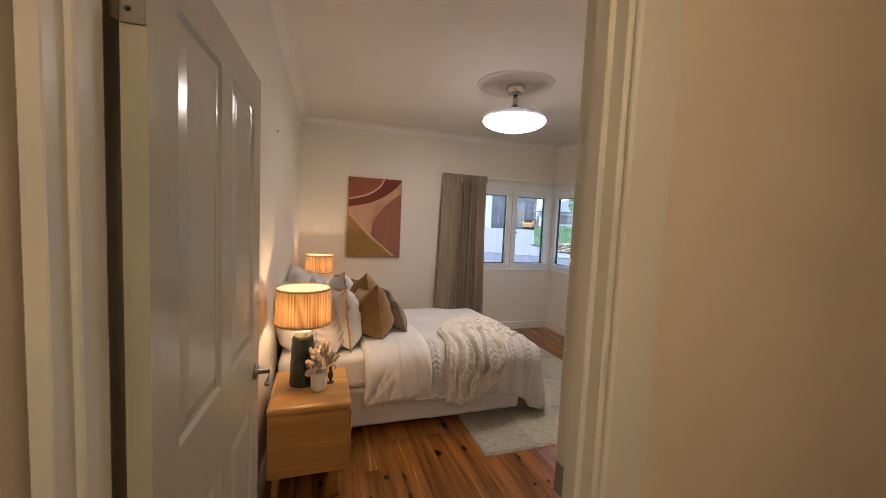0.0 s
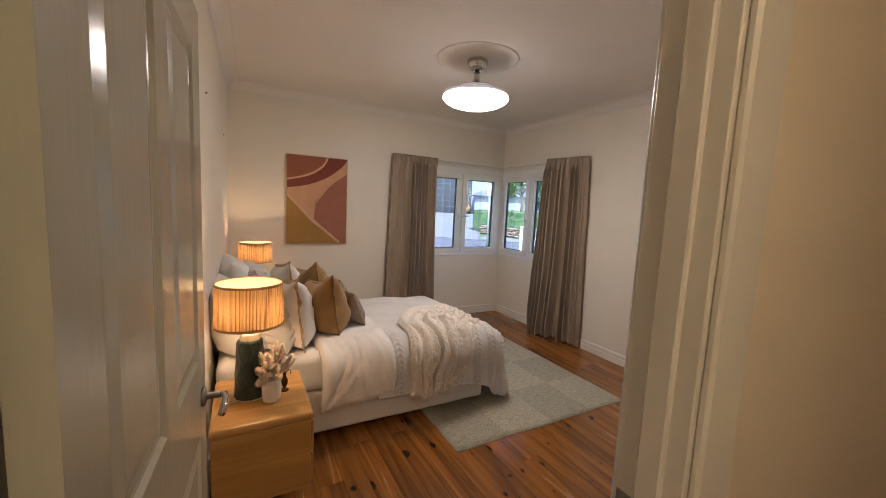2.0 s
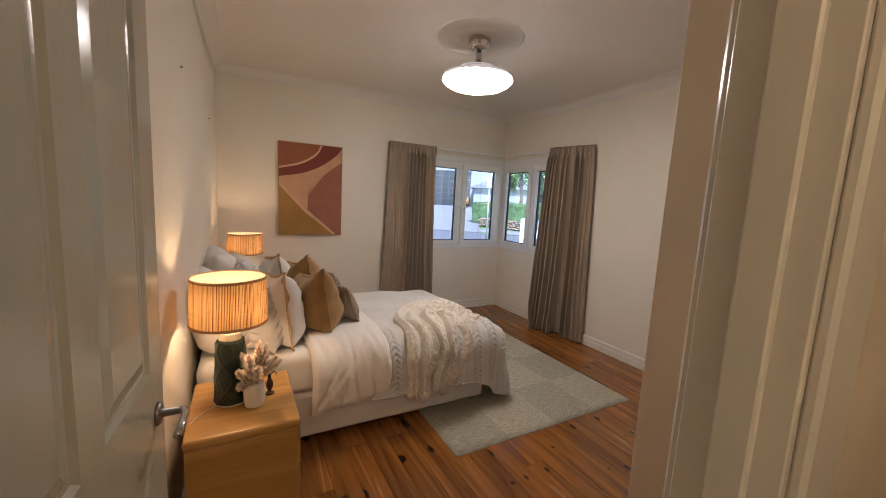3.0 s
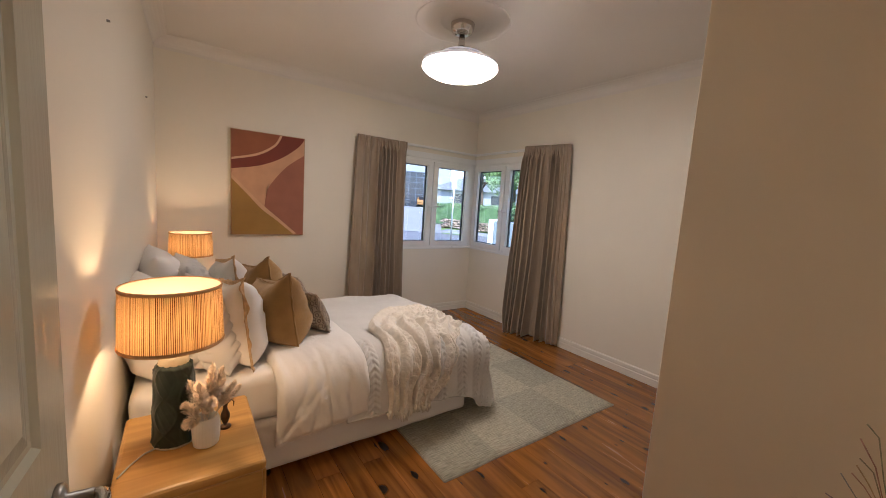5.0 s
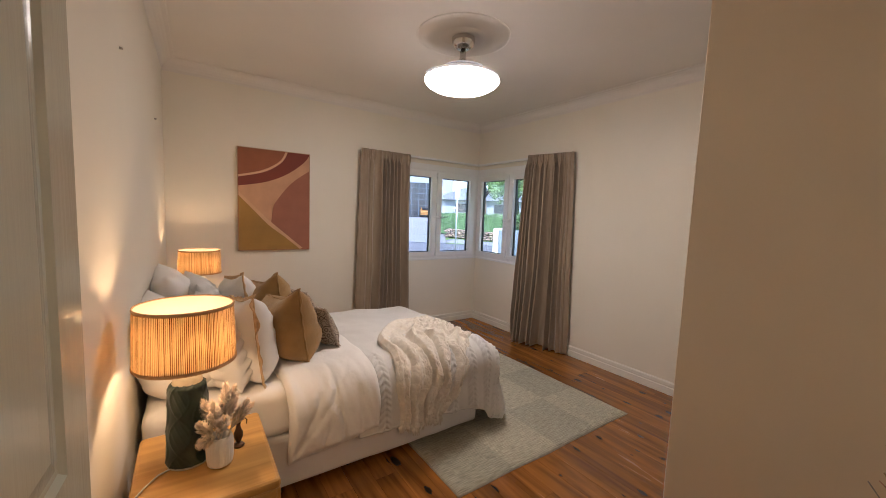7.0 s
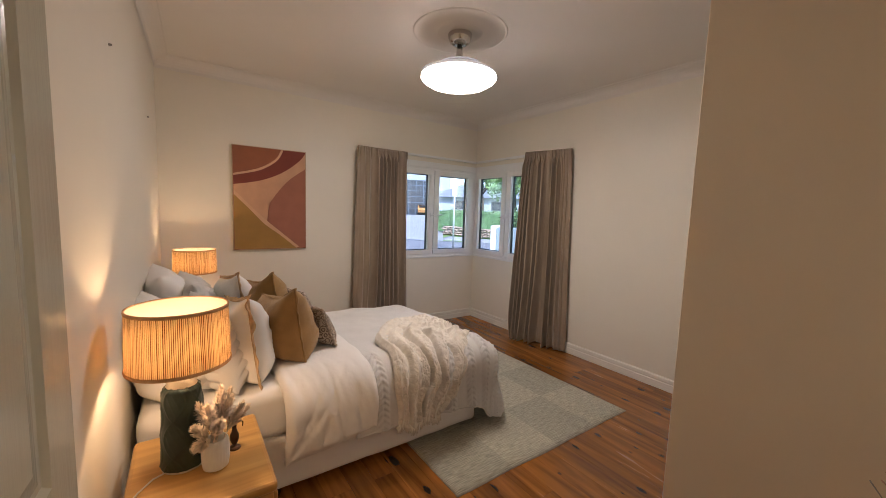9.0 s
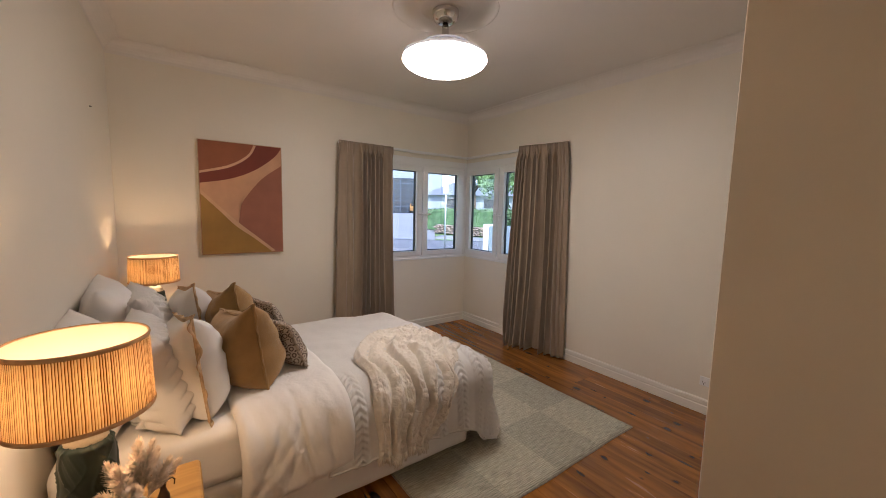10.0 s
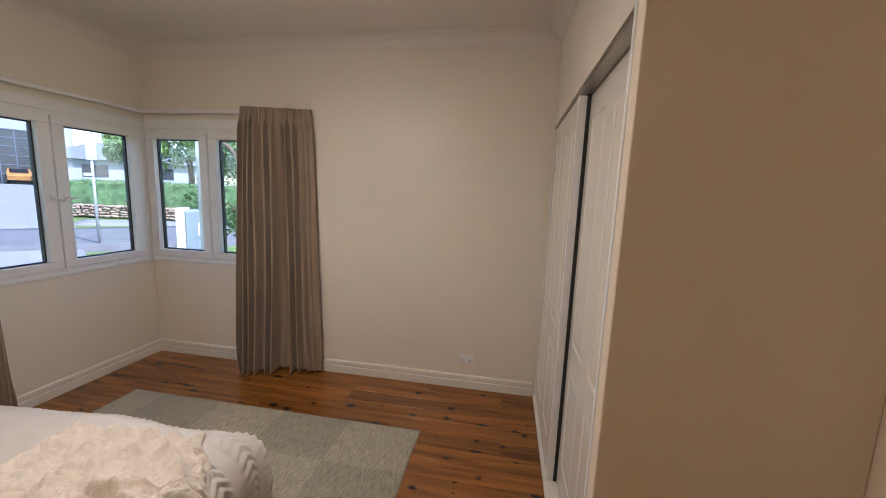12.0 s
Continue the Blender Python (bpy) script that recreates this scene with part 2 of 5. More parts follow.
def cove(name, p, q, inward):
    """A curved cornice from p to q (plan), bulging into the room."""
    bm = bmesh.new()
    R = 0.095
    prof = [(0, 0)] + [(0.0015 + R * (1 - math.cos(a)), -R * (1 - math.sin(a)) - 0.006) for a in [radians(k * 15) for k in range(7)]] + [(R + 0.01, 0)]
    ends = []
    for e in (p, q):
        ends.append([bm.verts.new((e[0] + inward[0] * d, e[1] + inward[1] * d, CEIL - 0.001 + h)) for d, h in prof])
    for i in range(len(prof)):
        bm.faces.new((ends[0][i], ends[0][(i + 1) % len(prof)], ends[1][(i + 1) % len(prof)], ends[1][i]))
    return solid(name, bm, M_CEIL, "white coved plaster cornice along the ceiling", "cornice", "structure")


cove("trim_cornice_north", (WX, NY), (EX, NY), (0, -1))
cove("trim_cornice_east", (EX, NY - 0.02), (EX, ROBE_Y), (-1, 0))
cove("trim_cornice_west", (WX, NY - 0.02), (WX_S, DOOR_N), (1, 0))
cove("trim_cornice_south", (NIB_X, ROBE_Y - 0.001), (EX - 0.02, ROBE_Y - 0.001), (0, 1))


def skirting(name, p, q, inward):
    """A moulded skirting board from p to q, face towards inward."""
    bm = bmesh.new()
    prof = [(0, 0), (0.018, 0), (0.018, 0.062), (0.013, 0.070), (0.016, 0.078), (0.016, 0.104), (0.010, 0.114), (0, 0.114)]
    ends = []
    for e in (p, q):
        ends.append([bm.verts.new((e[0] + inward[0] * d, e[1] + inward[1] * d, h + 0.001)) for d, h in prof])
    n = len(prof)
    for i in range(n):
        bm.faces.new((ends[0][i], ends[0][(i + 1) % n], ends[1][(i + 1) % n], ends[1][i]))
    bm.faces.new(ends[0])
    bm.faces.new(list(reversed(ends[1])))
    return solid(name, bm, M_TRIM, "white gloss painted moulded timber skirting board", "skirting", "structure")


skirting("baseboard_north", (WX, NY), (EX, NY), (0, -1))
skirting("baseboard_east", (EX, NY - 0.018), (EX, ROBE_Y + 0.02), (-1, 0))
skirting("baseboard_west", (WX, NY - 0.018), (WX_S, DOOR_N + 0.01), (1, 0))
skirting("baseboard_nib", (NIB_X, ROBE_Y), (NIB_X, DOOR_N + 0.02), (-1, 0))
skirting("baseboard_south", (NIB_X - 0.018, DOOR_N), (JE + 0.09, DOOR_N), (0, 1))

# ---- doorway ----
frame_ob = base("door_frame", (0, 0, 0), "cream gloss painted timber door frame with stops and architraves", "door frame", kind="structure")
part("jamb", boxes((JE, JE + 0.03, DOOR_S - 0.004, DOOR_N + 0.004, 0, 2.06), bevel=0.002), M_TRIM, frame_ob)
part("jamb", boxes((JW - 0.025, JW, DOOR_S - 0.004, DOOR_N + 0.004, 0, 2.06), bevel=0.002), M_TRIM, frame_ob)
part("head", boxes((JW - 0.03, JE + 0.03, DOOR_S - 0.004, DOOR_N + 0.004, 2.06, 2.09), bevel=0.002), M_TRIM, frame_ob)
part("door_stop", boxes((JE - 0.014, JE + 0.001, 0.982, 1.026, 0, 2.06), bevel=0.003), M_TRIM, frame_ob)
part("door_stop", boxes((JW - 0.001, JW + 0.012, 0.990, 1.058, 0, 2.06), bevel=0.003), M_TRIM, frame_ob)
part("door_stop", boxes((JW + 0.012, JE - 0.014, 0.986, 1.026, 2.046, 2.061), bevel=0.003), M_TRIM, frame_ob)


def architrave(y0, y1, proud):
    """Moulded boards round the opening on one face of the wall."""
    s = 1 if proud > 0 else -1
    y_out = sorted((y0, y0 + s * 0.019))
    part("architrave", boxes((JE + 0.012, JE + 0.118, *y_out, 0, 2.18), bevel=0.006), M_TRIM, frame_ob)
    part("architrave", boxes((JW - 0.02, JE + 0.012, min(y0, y0 + s * 0.012), max(y0, y0 + s * 0.012), 2.075, 2.18), bevel=0.003), M_TRIM, frame_ob)


architrave(DOOR_S - 0.002, 0, -1)
architrave(DOOR_N + 0.002, 0, 1)
part("strike_plate", boxes((JE - 0.0025, JE + 0.002, 1.030, 1.066, 0.965, 1.035), bevel=0.0008), M_STEEL, frame_ob, "satin steel strike plate")

# the panelled door, standing open against the west wall
DOOR_W, DOOR_T, DOOR_H = 0.815, 0.036, 2.03
door = base("door_1", (-0.284, 1.085, 0.012), "open white gloss painted moulded panel door", "door", kind="structure", turn=-3.2)


def panel_leaf(w, h, t, panels, depth=0.0065):
    """A leaf in the y-z plane from x 0 to t, with sunk moulded panels on its +x face: (y0, y1, z0, z1, arch)."""
    bm = bmesh.new()
    ys = sorted({0.0, w, *[v for p in panels for v in p[:2]]})
    zs = sorted({0.0, h, *[v for p in panels for v in p[2:4]]})
    inside = lambda y, z: any(p[0] < y < p[1] and p[2] < z < p[3] for p in panels)
    for y0, y1 in zip(ys, ys[1:]):
        for z0, z1 in zip(zs, zs[1:]):
            if not inside((y0 + y1) / 2, (z0 + z1) / 2):
                bm.faces.new([bm.verts.new(c) for c in ((t, y0, z0), (t, y1, z0), (t, y1, z1), (t, y0, z1))])
    for y0, y1, z0, z1, arch in panels:
        def loop(inset, x):
            top = z1 - inset
            pts = [(x, y0 + inset, z0 + inset), (x, y1 - inset, z0 + inset)]
            pts += [(x, y1 - inset, top), (x, y0 + inset, top)]
            return [bm.verts.new(p) for p in pts]
        loops = [loop(i, x) for i, x in ((0, t), (0.012, t - depth), (0.022, t - depth), (0.05, t - 0.0015))]
        for a, b in zip(loops, loops[1:]):
            for i in range(4):
                bm.faces.new((a[i], a[(i + 1) % 4], b[(i + 1) % 4], b[i]))
        bm.faces.new(loops[-1])
    for q in (((0, 0, 0), (0, w, 0), (0, w, h), (0, 0, h)), ((0, 0, 0), (t, 0, 0), (t, 0, h), (0, 0, h)), ((0, w, 0), (0, w, h), (t, w, h), (t, w, 0)), ((0, 0, 0), (0, w, 0), (t, w, 0), (t, 0, 0)), ((0, 0, h), (t, 0, h), (t, w, h), (0, w, h))):
        bm.faces.new([bm.verts.new(c) for c in q])
    bmesh.ops.remove_doubles(bm, verts=bm.verts[:], dist=0.0002)
    return bm


DOOR_PANELS = [(0.105, 0.365, 0.22, 0.89, 0), (0.455, 0.715, 0.22, 0.89, 0), (0.105, 0.365, 1.10, 1.92, 0), (0.455, 0.715, 1.10, 1.92, 0)]
part("leaf", panel_leaf(DOOR_W, DOOR_H, DOOR_T, DOOR_PANELS), M_DOOR_SHADED, door)


def hinge(z):
    h = part("hinge", boxes((0.002, 0.034, -0.0025, 0.001, z, z + 0.1)), M_STEEL, door, "steel butt hinge with screws")
    bm = bmesh.new()
    lathe(bm, [(0.0065, 0), (0.0065, 0.1)], 10, (-0.004, -0.006, z))
    part("pin", bm, M_STEEL, h)
    for k in (0.02, 0.05, 0.08):
        bm = bmesh.new()
        bmesh.ops.create_cone(bm, cap_ends=True, segments=10, radius1=0.0042, radius2=0.003, depth=0.002, matrix=Matrix.Translation((0.012 if k != 0.05 else 0.024, -0.0033, z + k)) @ Euler((radians(90), 0, 0)).to_matrix().to_4x4())
        part("screw", bm, M_DARK, h)


hinge(1.835)
hinge(0.2)
knob = bmesh.new()
rot = Matrix.Translation((DOOR_T, DOOR_W - 0.06, 0.985)) @ Euler((0, radians(90), 0)).to_matrix().to_4x4()
lathe(knob, [(0.027, 0), (0.027, 0.006), (0.022, 0.010), (0.010, 0.012), (0.009, 0.045)], 24)
bmesh.ops.transform(knob, matrix=rot, verts=knob.verts[:])
handle = part("door_handle", knob, M_STEEL, door, "brushed steel lever handle on a round rose")
lever = bmesh.new()
tube(lever, [(0, 0, 0.045), (0, -0.004, 0.056), (0, -0.02, 0.060), (0.002, -0.06, 0.060), (0.004, -0.105, 0.058)], 0.009, 12)
bmesh.ops.transform(lever, matrix=rot, verts=lever.verts[:])
part("lever", lever, M_CHROME, handle, smooth=True)

# ---- corner window ----
def casement(name, along, n0, n1, glass_at, splits, open_out):
    """One face of the corner window: an outer frame and its sashes. along 'x' or 'y'."""
    def bx(a0, a1, d0, d1, z0, z1):
        return (a0, a1, glass_at + d0, glass_at + d1, z0, z1) if along == 'x' else (glass_at + d0, glass_at + d1, a0, a1, z0, z1)
    w = base(name, (0, 0, 0), "white framed casement window of the corner window", "window", kind="structure")
    d0, d1 = -0.052, 0.05
    fr = part("window_frame", boxes(bx(n0, n1, d0, d1, SILL, SILL + 0.035), bx(n0, n1, d0, d1, HEAD - 0.035, HEAD), bx(n0, n0 + 0.035, d0, d1, SILL + 0.035, HEAD - 0.035), bx(n1 - 0.035, n1, d0, d1, SILL + 0.035, HEAD - 0.035), bevel=0.003), M_PVC, w)
    for a0, a1 in splits:
        s = part("sash", boxes(bx(a0, a1, -0.062, 0.02, SILL + 0.03, 1.003), bx(a0, a1, -0.062, 0.02, 1.997, HEAD - 0.03), bx(a0, a0 + 0.078, -0.062, 0.02, 1.003, 1.997), bx(a1 - 0.078, a1, -0.062, 0.02, 1.003, 1.997), bevel=0.004), M_PVC, w)
        g0, g1 = a0 + 0.078, a1 - 0.078
        part("seal", boxes(bx(g0, g1, -0.02, 0.012, 1.003, 1.011), bx(g0, g1, -0.02, 0.012, 1.989, 1.997), bx(g0, g0 + 0.009, -0.02, 0.012, 1.011, 1.989), bx(g1 - 0.009, g1, -0.02, 0.012, 1.011, 1.989)), M_SEAL, s, "black rubber glazing seal")
        p = part("pane", boxes(bx(g0 + 0.001, g1 - 0.001, -0.003, 0.003, 1.004, 1.996)), M_GLASS, s)
        p.visible_shadow = False
    return w


win_n = casement("window_1", 'x', WIN_L0, EX - 0.04, 5.345, [(WIN_L0 + 0.01, 2.698), (2.708, 3.346)], 1)
win_e = casement("window_2", 'y', WIN_R0, NY - 0.0, 3.47, [(WIN_R0 + 0.01, 4.650), (4.664, 5.284)], 1)
solid("trim_window_post", boxes((EX - 0.04, EX + 0.14, NY, NY + 0.14, SILL, HEAD), bevel=0.004), M_PVC, "white corner post between two windows", "window post", "structure")
solid("trim_window_sill", boxes((WIN_L0 - 0.03, EX, NY - 0.012, NY + 0.001, SILL - 0.02, SILL + 0.004), (EX - 0.012, EX + 0.001, WIN_R0 - 0.03, NY - 0.012, SILL - 0.02, SILL + 0.004), bevel=0.002), M_PVC, "narrow white window sill trim", "sill", "structure")
solid("trim_window_head", boxes((WIN_L0 - 0.03, EX, NY - 0.014, NY + 0.001, HEAD - 0.004, HEAD + 0.07), (EX - 0.014, EX + 0.001, WIN_R0 - 0.03, NY - 0.014, HEAD - 0.004, HEAD + 0.07), bevel=0.002), M_PVC, "white timber head board above the corner window", "window trim", "structure")


def window_handle(win, place, along):
    bm = boxes((-0.012, 0.012, -0.010, 0.0, -0.03, 0.03), bevel=0.003)
    tube(bm, [(0, -0.01, 0), (0, -0.036, 0), (0.004, -0.042, 0), (0.055, -0.042, 0.002)], 0.008, 8)
    bmesh.ops.transform(bm, matrix=pose(*place, 0, 0, 0 if along == 'x' else -90), verts=bm.verts[:])
    part("window_handle", bm, M_PVC, win, "white plastic window handle")


window_handle(win_n, (2.66, 5.285, 1.47), 'x')
window_handle(win_n, (2.746, 5.285, 1.47), 'x')
window_handle(win_e, (3.408, 4.615, 1.47), 'y')
window_handle(win_e, (3.408, 4.70, 1.47), 'y')

rail = base("curtain_rail", (0, 0, 0), "white curtain track running round the window corner", "curtain rail")
part("track", boxes((1.60, 3.345, 5.215, 5.245, 2.205, 2.232), bevel=0.003), M_PVC, rail)
part("track", boxes((3.345, 3.375, 3.82, 5.245, 2.205, 2.232), bevel=0.003), M_PVC, rail)
for x in (1.7, 2.5, 3.2):
    part("bracket", boxes((x, x + 0.02, 5.244, 5.296, 2.21, 2.228)), M_PVC, rail)
for y in (3.9, 4.5):
    part("bracket", boxes((3.374, 3.421, y, y + 0.02, 2.21, 2.228)), M_PVC, rail)

# ---- soft things ----
M_SHEET = material("white_cotton_sheet", (0.82, 0.79, 0.76), 0.8, scale=6, vary=0.03, bump=0.15, fine=300, sheen=0.15)
M_DOONA = material("white_quilt_cotton", (0.80, 0.765, 0.73), 0.82, scale=7, vary=0.025, bump=0.25, fine=60, sheen=0.2)
M_KNIT = material("white_knit_cover", (0.66, 0.635, 0.605), 0.9, scale=9, vary=0.03, bump=0.35, fine=240, sheen=0.25)
M_THROW = material("cream_boucle", (0.74, 0.675, 0.58), 0.95, scale=30, vary=0.08, bump=0.5, fine=150, sheen=0.4)
M_VALANCE = material("pale_linen_valance", (0.85, 0.81, 0.77), 0.9, scale=4, vary=0.05, bump=0.2, fine=320)
M_MUSTARD = material("mustard_linen", (0.37, 0.222, 0.078), 0.9, scale=9, vary=0.16, bump=0.4, fine=330, sheen=0.2)
M_TANTRIM = material("tan_fringe", (0.58, 0.40, 0.22), 0.95, scale=40, vary=0.2, bump=0.5, fine=200)
M_CURTAIN = material("taupe_curtain", (0.30, 0.228, 0.157), 0.42, scale=10, vary=0.12, bump=0.25, fine=180, stretch=(1, 1, 0.25), sheen=0.3)


def patterned(name):
    """Dark brown cloth printed with pale rings."""
    m = material(name, (0.1, 0.06, 0.04), 0.9, bump=0.3, fine=300)
    nt, L = m.node_tree, m.node_tree.links
    b = nt.nodes["Principled BSDF"]
    co = nt.nodes.new("ShaderNodeTexCoord")
    vo = nt.nodes.new("ShaderNodeTexVoronoi")
    vo.inputs["Scale"].default_value, vo.inputs["Randomness"].default_value = 24, 0.35
    L.new(co.outputs["Object"], vo.inputs["Vector"])
    mt = nt.nodes.new("ShaderNodeMath")
    mt.operation = 'MULTIPLY'
    mt.inputs[1].default_value = 26
    L.new(vo.outputs["Distance"], mt.inputs[0])
    sn = nt.nodes.new("ShaderNodeMath")
    sn.operation = 'SINE'
    L.new(mt.outputs[0], sn.inputs[0])
    hf = nt.nodes.new("ShaderNodeMath")
    hf.operation = 'MULTIPLY_ADD'
    hf.inputs[1].default_value, hf.inputs[2].default_value = 0.5, 0.5
    L.new(sn.outputs[0], hf.inputs[0])
    cr = nt.nodes.new("ShaderNodeValToRGB")
    cr.color_ramp.elements[0].position, cr.color_ramp.elements[0].color = 0.26, (0.09, 0.055, 0.038, 1)
    cr.color_ramp.elements[1].position, cr.color_ramp.elements[1].color = 0.42, (0.44, 0.37, 0.29, 1)
    L.new(hf.outputs[0], cr.inputs[0])
    L.new(cr.outputs[0], b.inputs["Base Color"])
    return m


M_PATTERN = patterned("printed_cushion_cloth")
M_PATTRIM = material("frayed_trim", (0.42, 0.34, 0.26), 0.95, scale=60, vary=0.4, bump=0.5)


def wob(x, y, z, s, a):
    return a * noise.noise(Vector((x * s, y * s, z * s)))


# bed: base, mattress
BX0, BX1, BY0, BY1 = -0.240, 1.665, 3.035, 4.390
bed = base("bed", (0, 0, 0), "queen bed with a pale linen base and white sheets", "bed")


def dip(x, y):
    """How far the bed's top sinks towards its far side."""
    a, b = min(max((x - 0.55) / 0.5, 0), 1), min(max((y - 3.5) / 0.75, 0), 1)
    return 0.030 * a * a * (3 - 2 * a) * b * b * (3 - 2 * b)


def rounded_block(x0, x1, y0, y1, z0, z1, r, n=26, puff=0.0, seedz=0.0):
    """A block with rounded plan and slightly uneven cloth faces."""
    bm = bmesh.new()
    box(bm, x0, x1, y0, y1, z0, z1, bevel=r, seg=4)
    bmesh.ops.subdivide_edges(bm, edges=[e for e in bm.edges if e.calc_length() > 0.15], cuts=n, use_grid_fill=True)
    for v in bm.verts:
        v.co += v.normal * (puff * noise.noise(v.co * 4 + Vector((0, 0, seedz))) + puff * 0.5 * noise.noise(v.co * 11))
    return bm


part("bed_base", rounded_block(BX0, BX1 - 0.03, BY0, BY1, 0.035, 0.33, 0.03, puff=0.006), M_VALANCE, bed, "pale linen covered bed base", smooth=True)
for x in (-0.18, 0.7, 1.55):
    for y in (3.12, 4.33):
        bm = bmesh.new()
        lathe(bm, [(0.022, 0), (0.026, 0.036)], 12, (x, y, 0.0 if x < 1.1 else 0.013))
        part("foot", bm, M_DARK, bed)
mattress = rounded_block(BX0, BX1, BY0 - 0.01, BY1 + 0.01, 0.33, 0.60, 0.06, puff=0.007, seedz=3)
for v in mattress.verts:
    if v.co.z > 0.5:
        v.co.z -= dip(v.co.x, v.co.y)
part("mattress", mattress, M_SHEET, bed, "mattress under a white fitted sheet", smooth=True)

R_EDGE = 0.16


def drape(px, py, z, x1=BX1 + 0.125, y0=BY0 - 0.06, y1=BY1 + 0.03, flare=0.03):
    """Where a point of a flat cloth comes to lie on the bed: over the rounded edges and down."""
    z = z - dip(px, py)
    xi, yi0, yi1 = x1 - R_EDGE, y0 + R_EDGE, y1 - R_EDGE
    nx, ny = min(px, xi), min(max(py, yi0), yi1)
    e = Vector((px - nx, py - ny))
    l = e.length
    l = min(l, 0.60 + 0.2 * (l - 0.60))
    if l < 1e-6:
        return Vector((px, py, z)), Vector((0, 0, 1))
    d = e.normalized()
    q = R_EDGE * math.pi / 2
    if l < q:
        a = l / R_EDGE
        return Vector((nx + d.x * R_EDGE * math.sin(a), ny + d.y * R_EDGE * math.sin(a), z - R_EDGE * (1 - math.cos(a)))), Vector((d.x * math.sin(a), d.y * math.sin(a), math.cos(a)))
    out = R_EDGE + (flare + 0.22 * max(d.x, 0)) * (l - q)
    return Vector((nx + d.x * out, ny + d.y * out, z - R_EDGE - (l - q))), Vector((d.x, d.y, 0.1)).normalized()


def cloth(nu, nv, flat, z, lift, thick=0.018, x1=BX1 + 0.125):
    """A draped cloth with a turned-in hem: flat(u, v) gives bed coordinates, lift(x, y, u, v) the height over them."""
    bm = bmesh.new()

    def place(u, v, extra):
        x, y = flat(u, v)
        p, n = drape(x, y, z, x1)
        p = p + n * (lift(x, y, u, v) + extra)
        p.z = max(p.z, 0.03)
        return p
    top = sheet(bm, nu, nv, lambda u, v: place(u, v, 0.0))
    low = sheet(bm, nu, nv, lambda u, v: place(u, v, -thick))
    for j in range(nv):
        for i in (0, nu):
            bm.faces.new((top[j][i], top[j + 1][i], low[j + 1][i], low[j][i]))
    for i in range(nu):
        for j in (0, nv):
            bm.faces.new((top[j][i], top[j][i + 1], low[j][i + 1], low[j][i]))
    return bm


def braid(d, s):
    """Height of one plaited cable: d across, s along."""
    w = 0.042
    if abs(d) > w:
        return 0.0
    env = math.sqrt(1 - (d / w) ** 2)
    ph = (s + abs(d) * 0.9) / 0.036
    return env * (0.004 + 0.014 * abs(math.sin(math.pi * ph))) * (0.35 if abs(d) < 0.004 else 1)


BRAIDS = (0.86, 1.01, 1.18, 1.35, 1.52, 1.66, 1.80, 1.94, 2.07)


def cover_lift(x, y, u, v):
    h = 0.022 + wob(x, y, 0, 3.1, 0.020) + wob(x, y, 2, 9, 0.006)
    side = min(max((3.22 - y) / 0.1, 0), 1) + min(max((x - 1.66) / 0.1, 0), 1)
    side = min(side, 1)
    for xc in BRAIDS:
        h += braid(x - xc, y) * (0.06 + 0.94 * side * min(max((4.1 - y) / 0.8, 0.35), 1))
    h += side * 0.020 * noise.noise(Vector((x * 5, y * 2.2, 5)))
    return h


def cover_flat(u, v):
    # the foot corner is cut round
    if u > 0.68 and v < 0.217:
        a, b = (u - 0.68) / 0.32, (0.217 - v) / 0.217
        u = u + 0.32 * a * (math.sqrt(1 - b * b / 2) - 1) * 0.25
        v = v - 0.217 * b * (math.sqrt(1 - a * a / 2) - 1) * 0.25
    x = 0.70 + u * (1.50 + 0.03 * math.sin(v * 9))
    hem = 0.06 * noise.noise(Vector((u * 3.0, 0, 4))) * (1 - abs(2 * v - 1) ** 0.5)
    k = min(max((u - 0.52) / 0.2, 0), 1)
    lo = 2.69 - 0.14 * u * u - 0.07 * k * k * (3 - 2 * k)
    return x, lo + v * (4.76 - lo) + hem


coverlet = base("coverlet", (0, 0, 0), "white quilted cover with plaited knit stripes over the bed", "bed cover")
part("cover", cloth(210, 420, cover_flat, 0.605, cover_lift), M_KNIT, coverlet)


def hem(name, flat, lift, v, r, thing, mat, label, n=90):
    """A rolled edge sewn along one side of a draped cloth."""
    pts = []
    for k in range(n + 1):
        x, y = flat(k / n, v)
        q, nn = drape(x, y, 0.605)
        pts.append(q + nn * (lift(x, y, k / n, v) - 0.006))
    bm = bmesh.new()
    tube(bm, pts, r, 8)
    part(name, bm, mat, thing, label, smooth=True)


hem("binding", cover_flat, cover_lift, 0.0, 0.009, coverlet, M_KNIT, "rolled white edge")


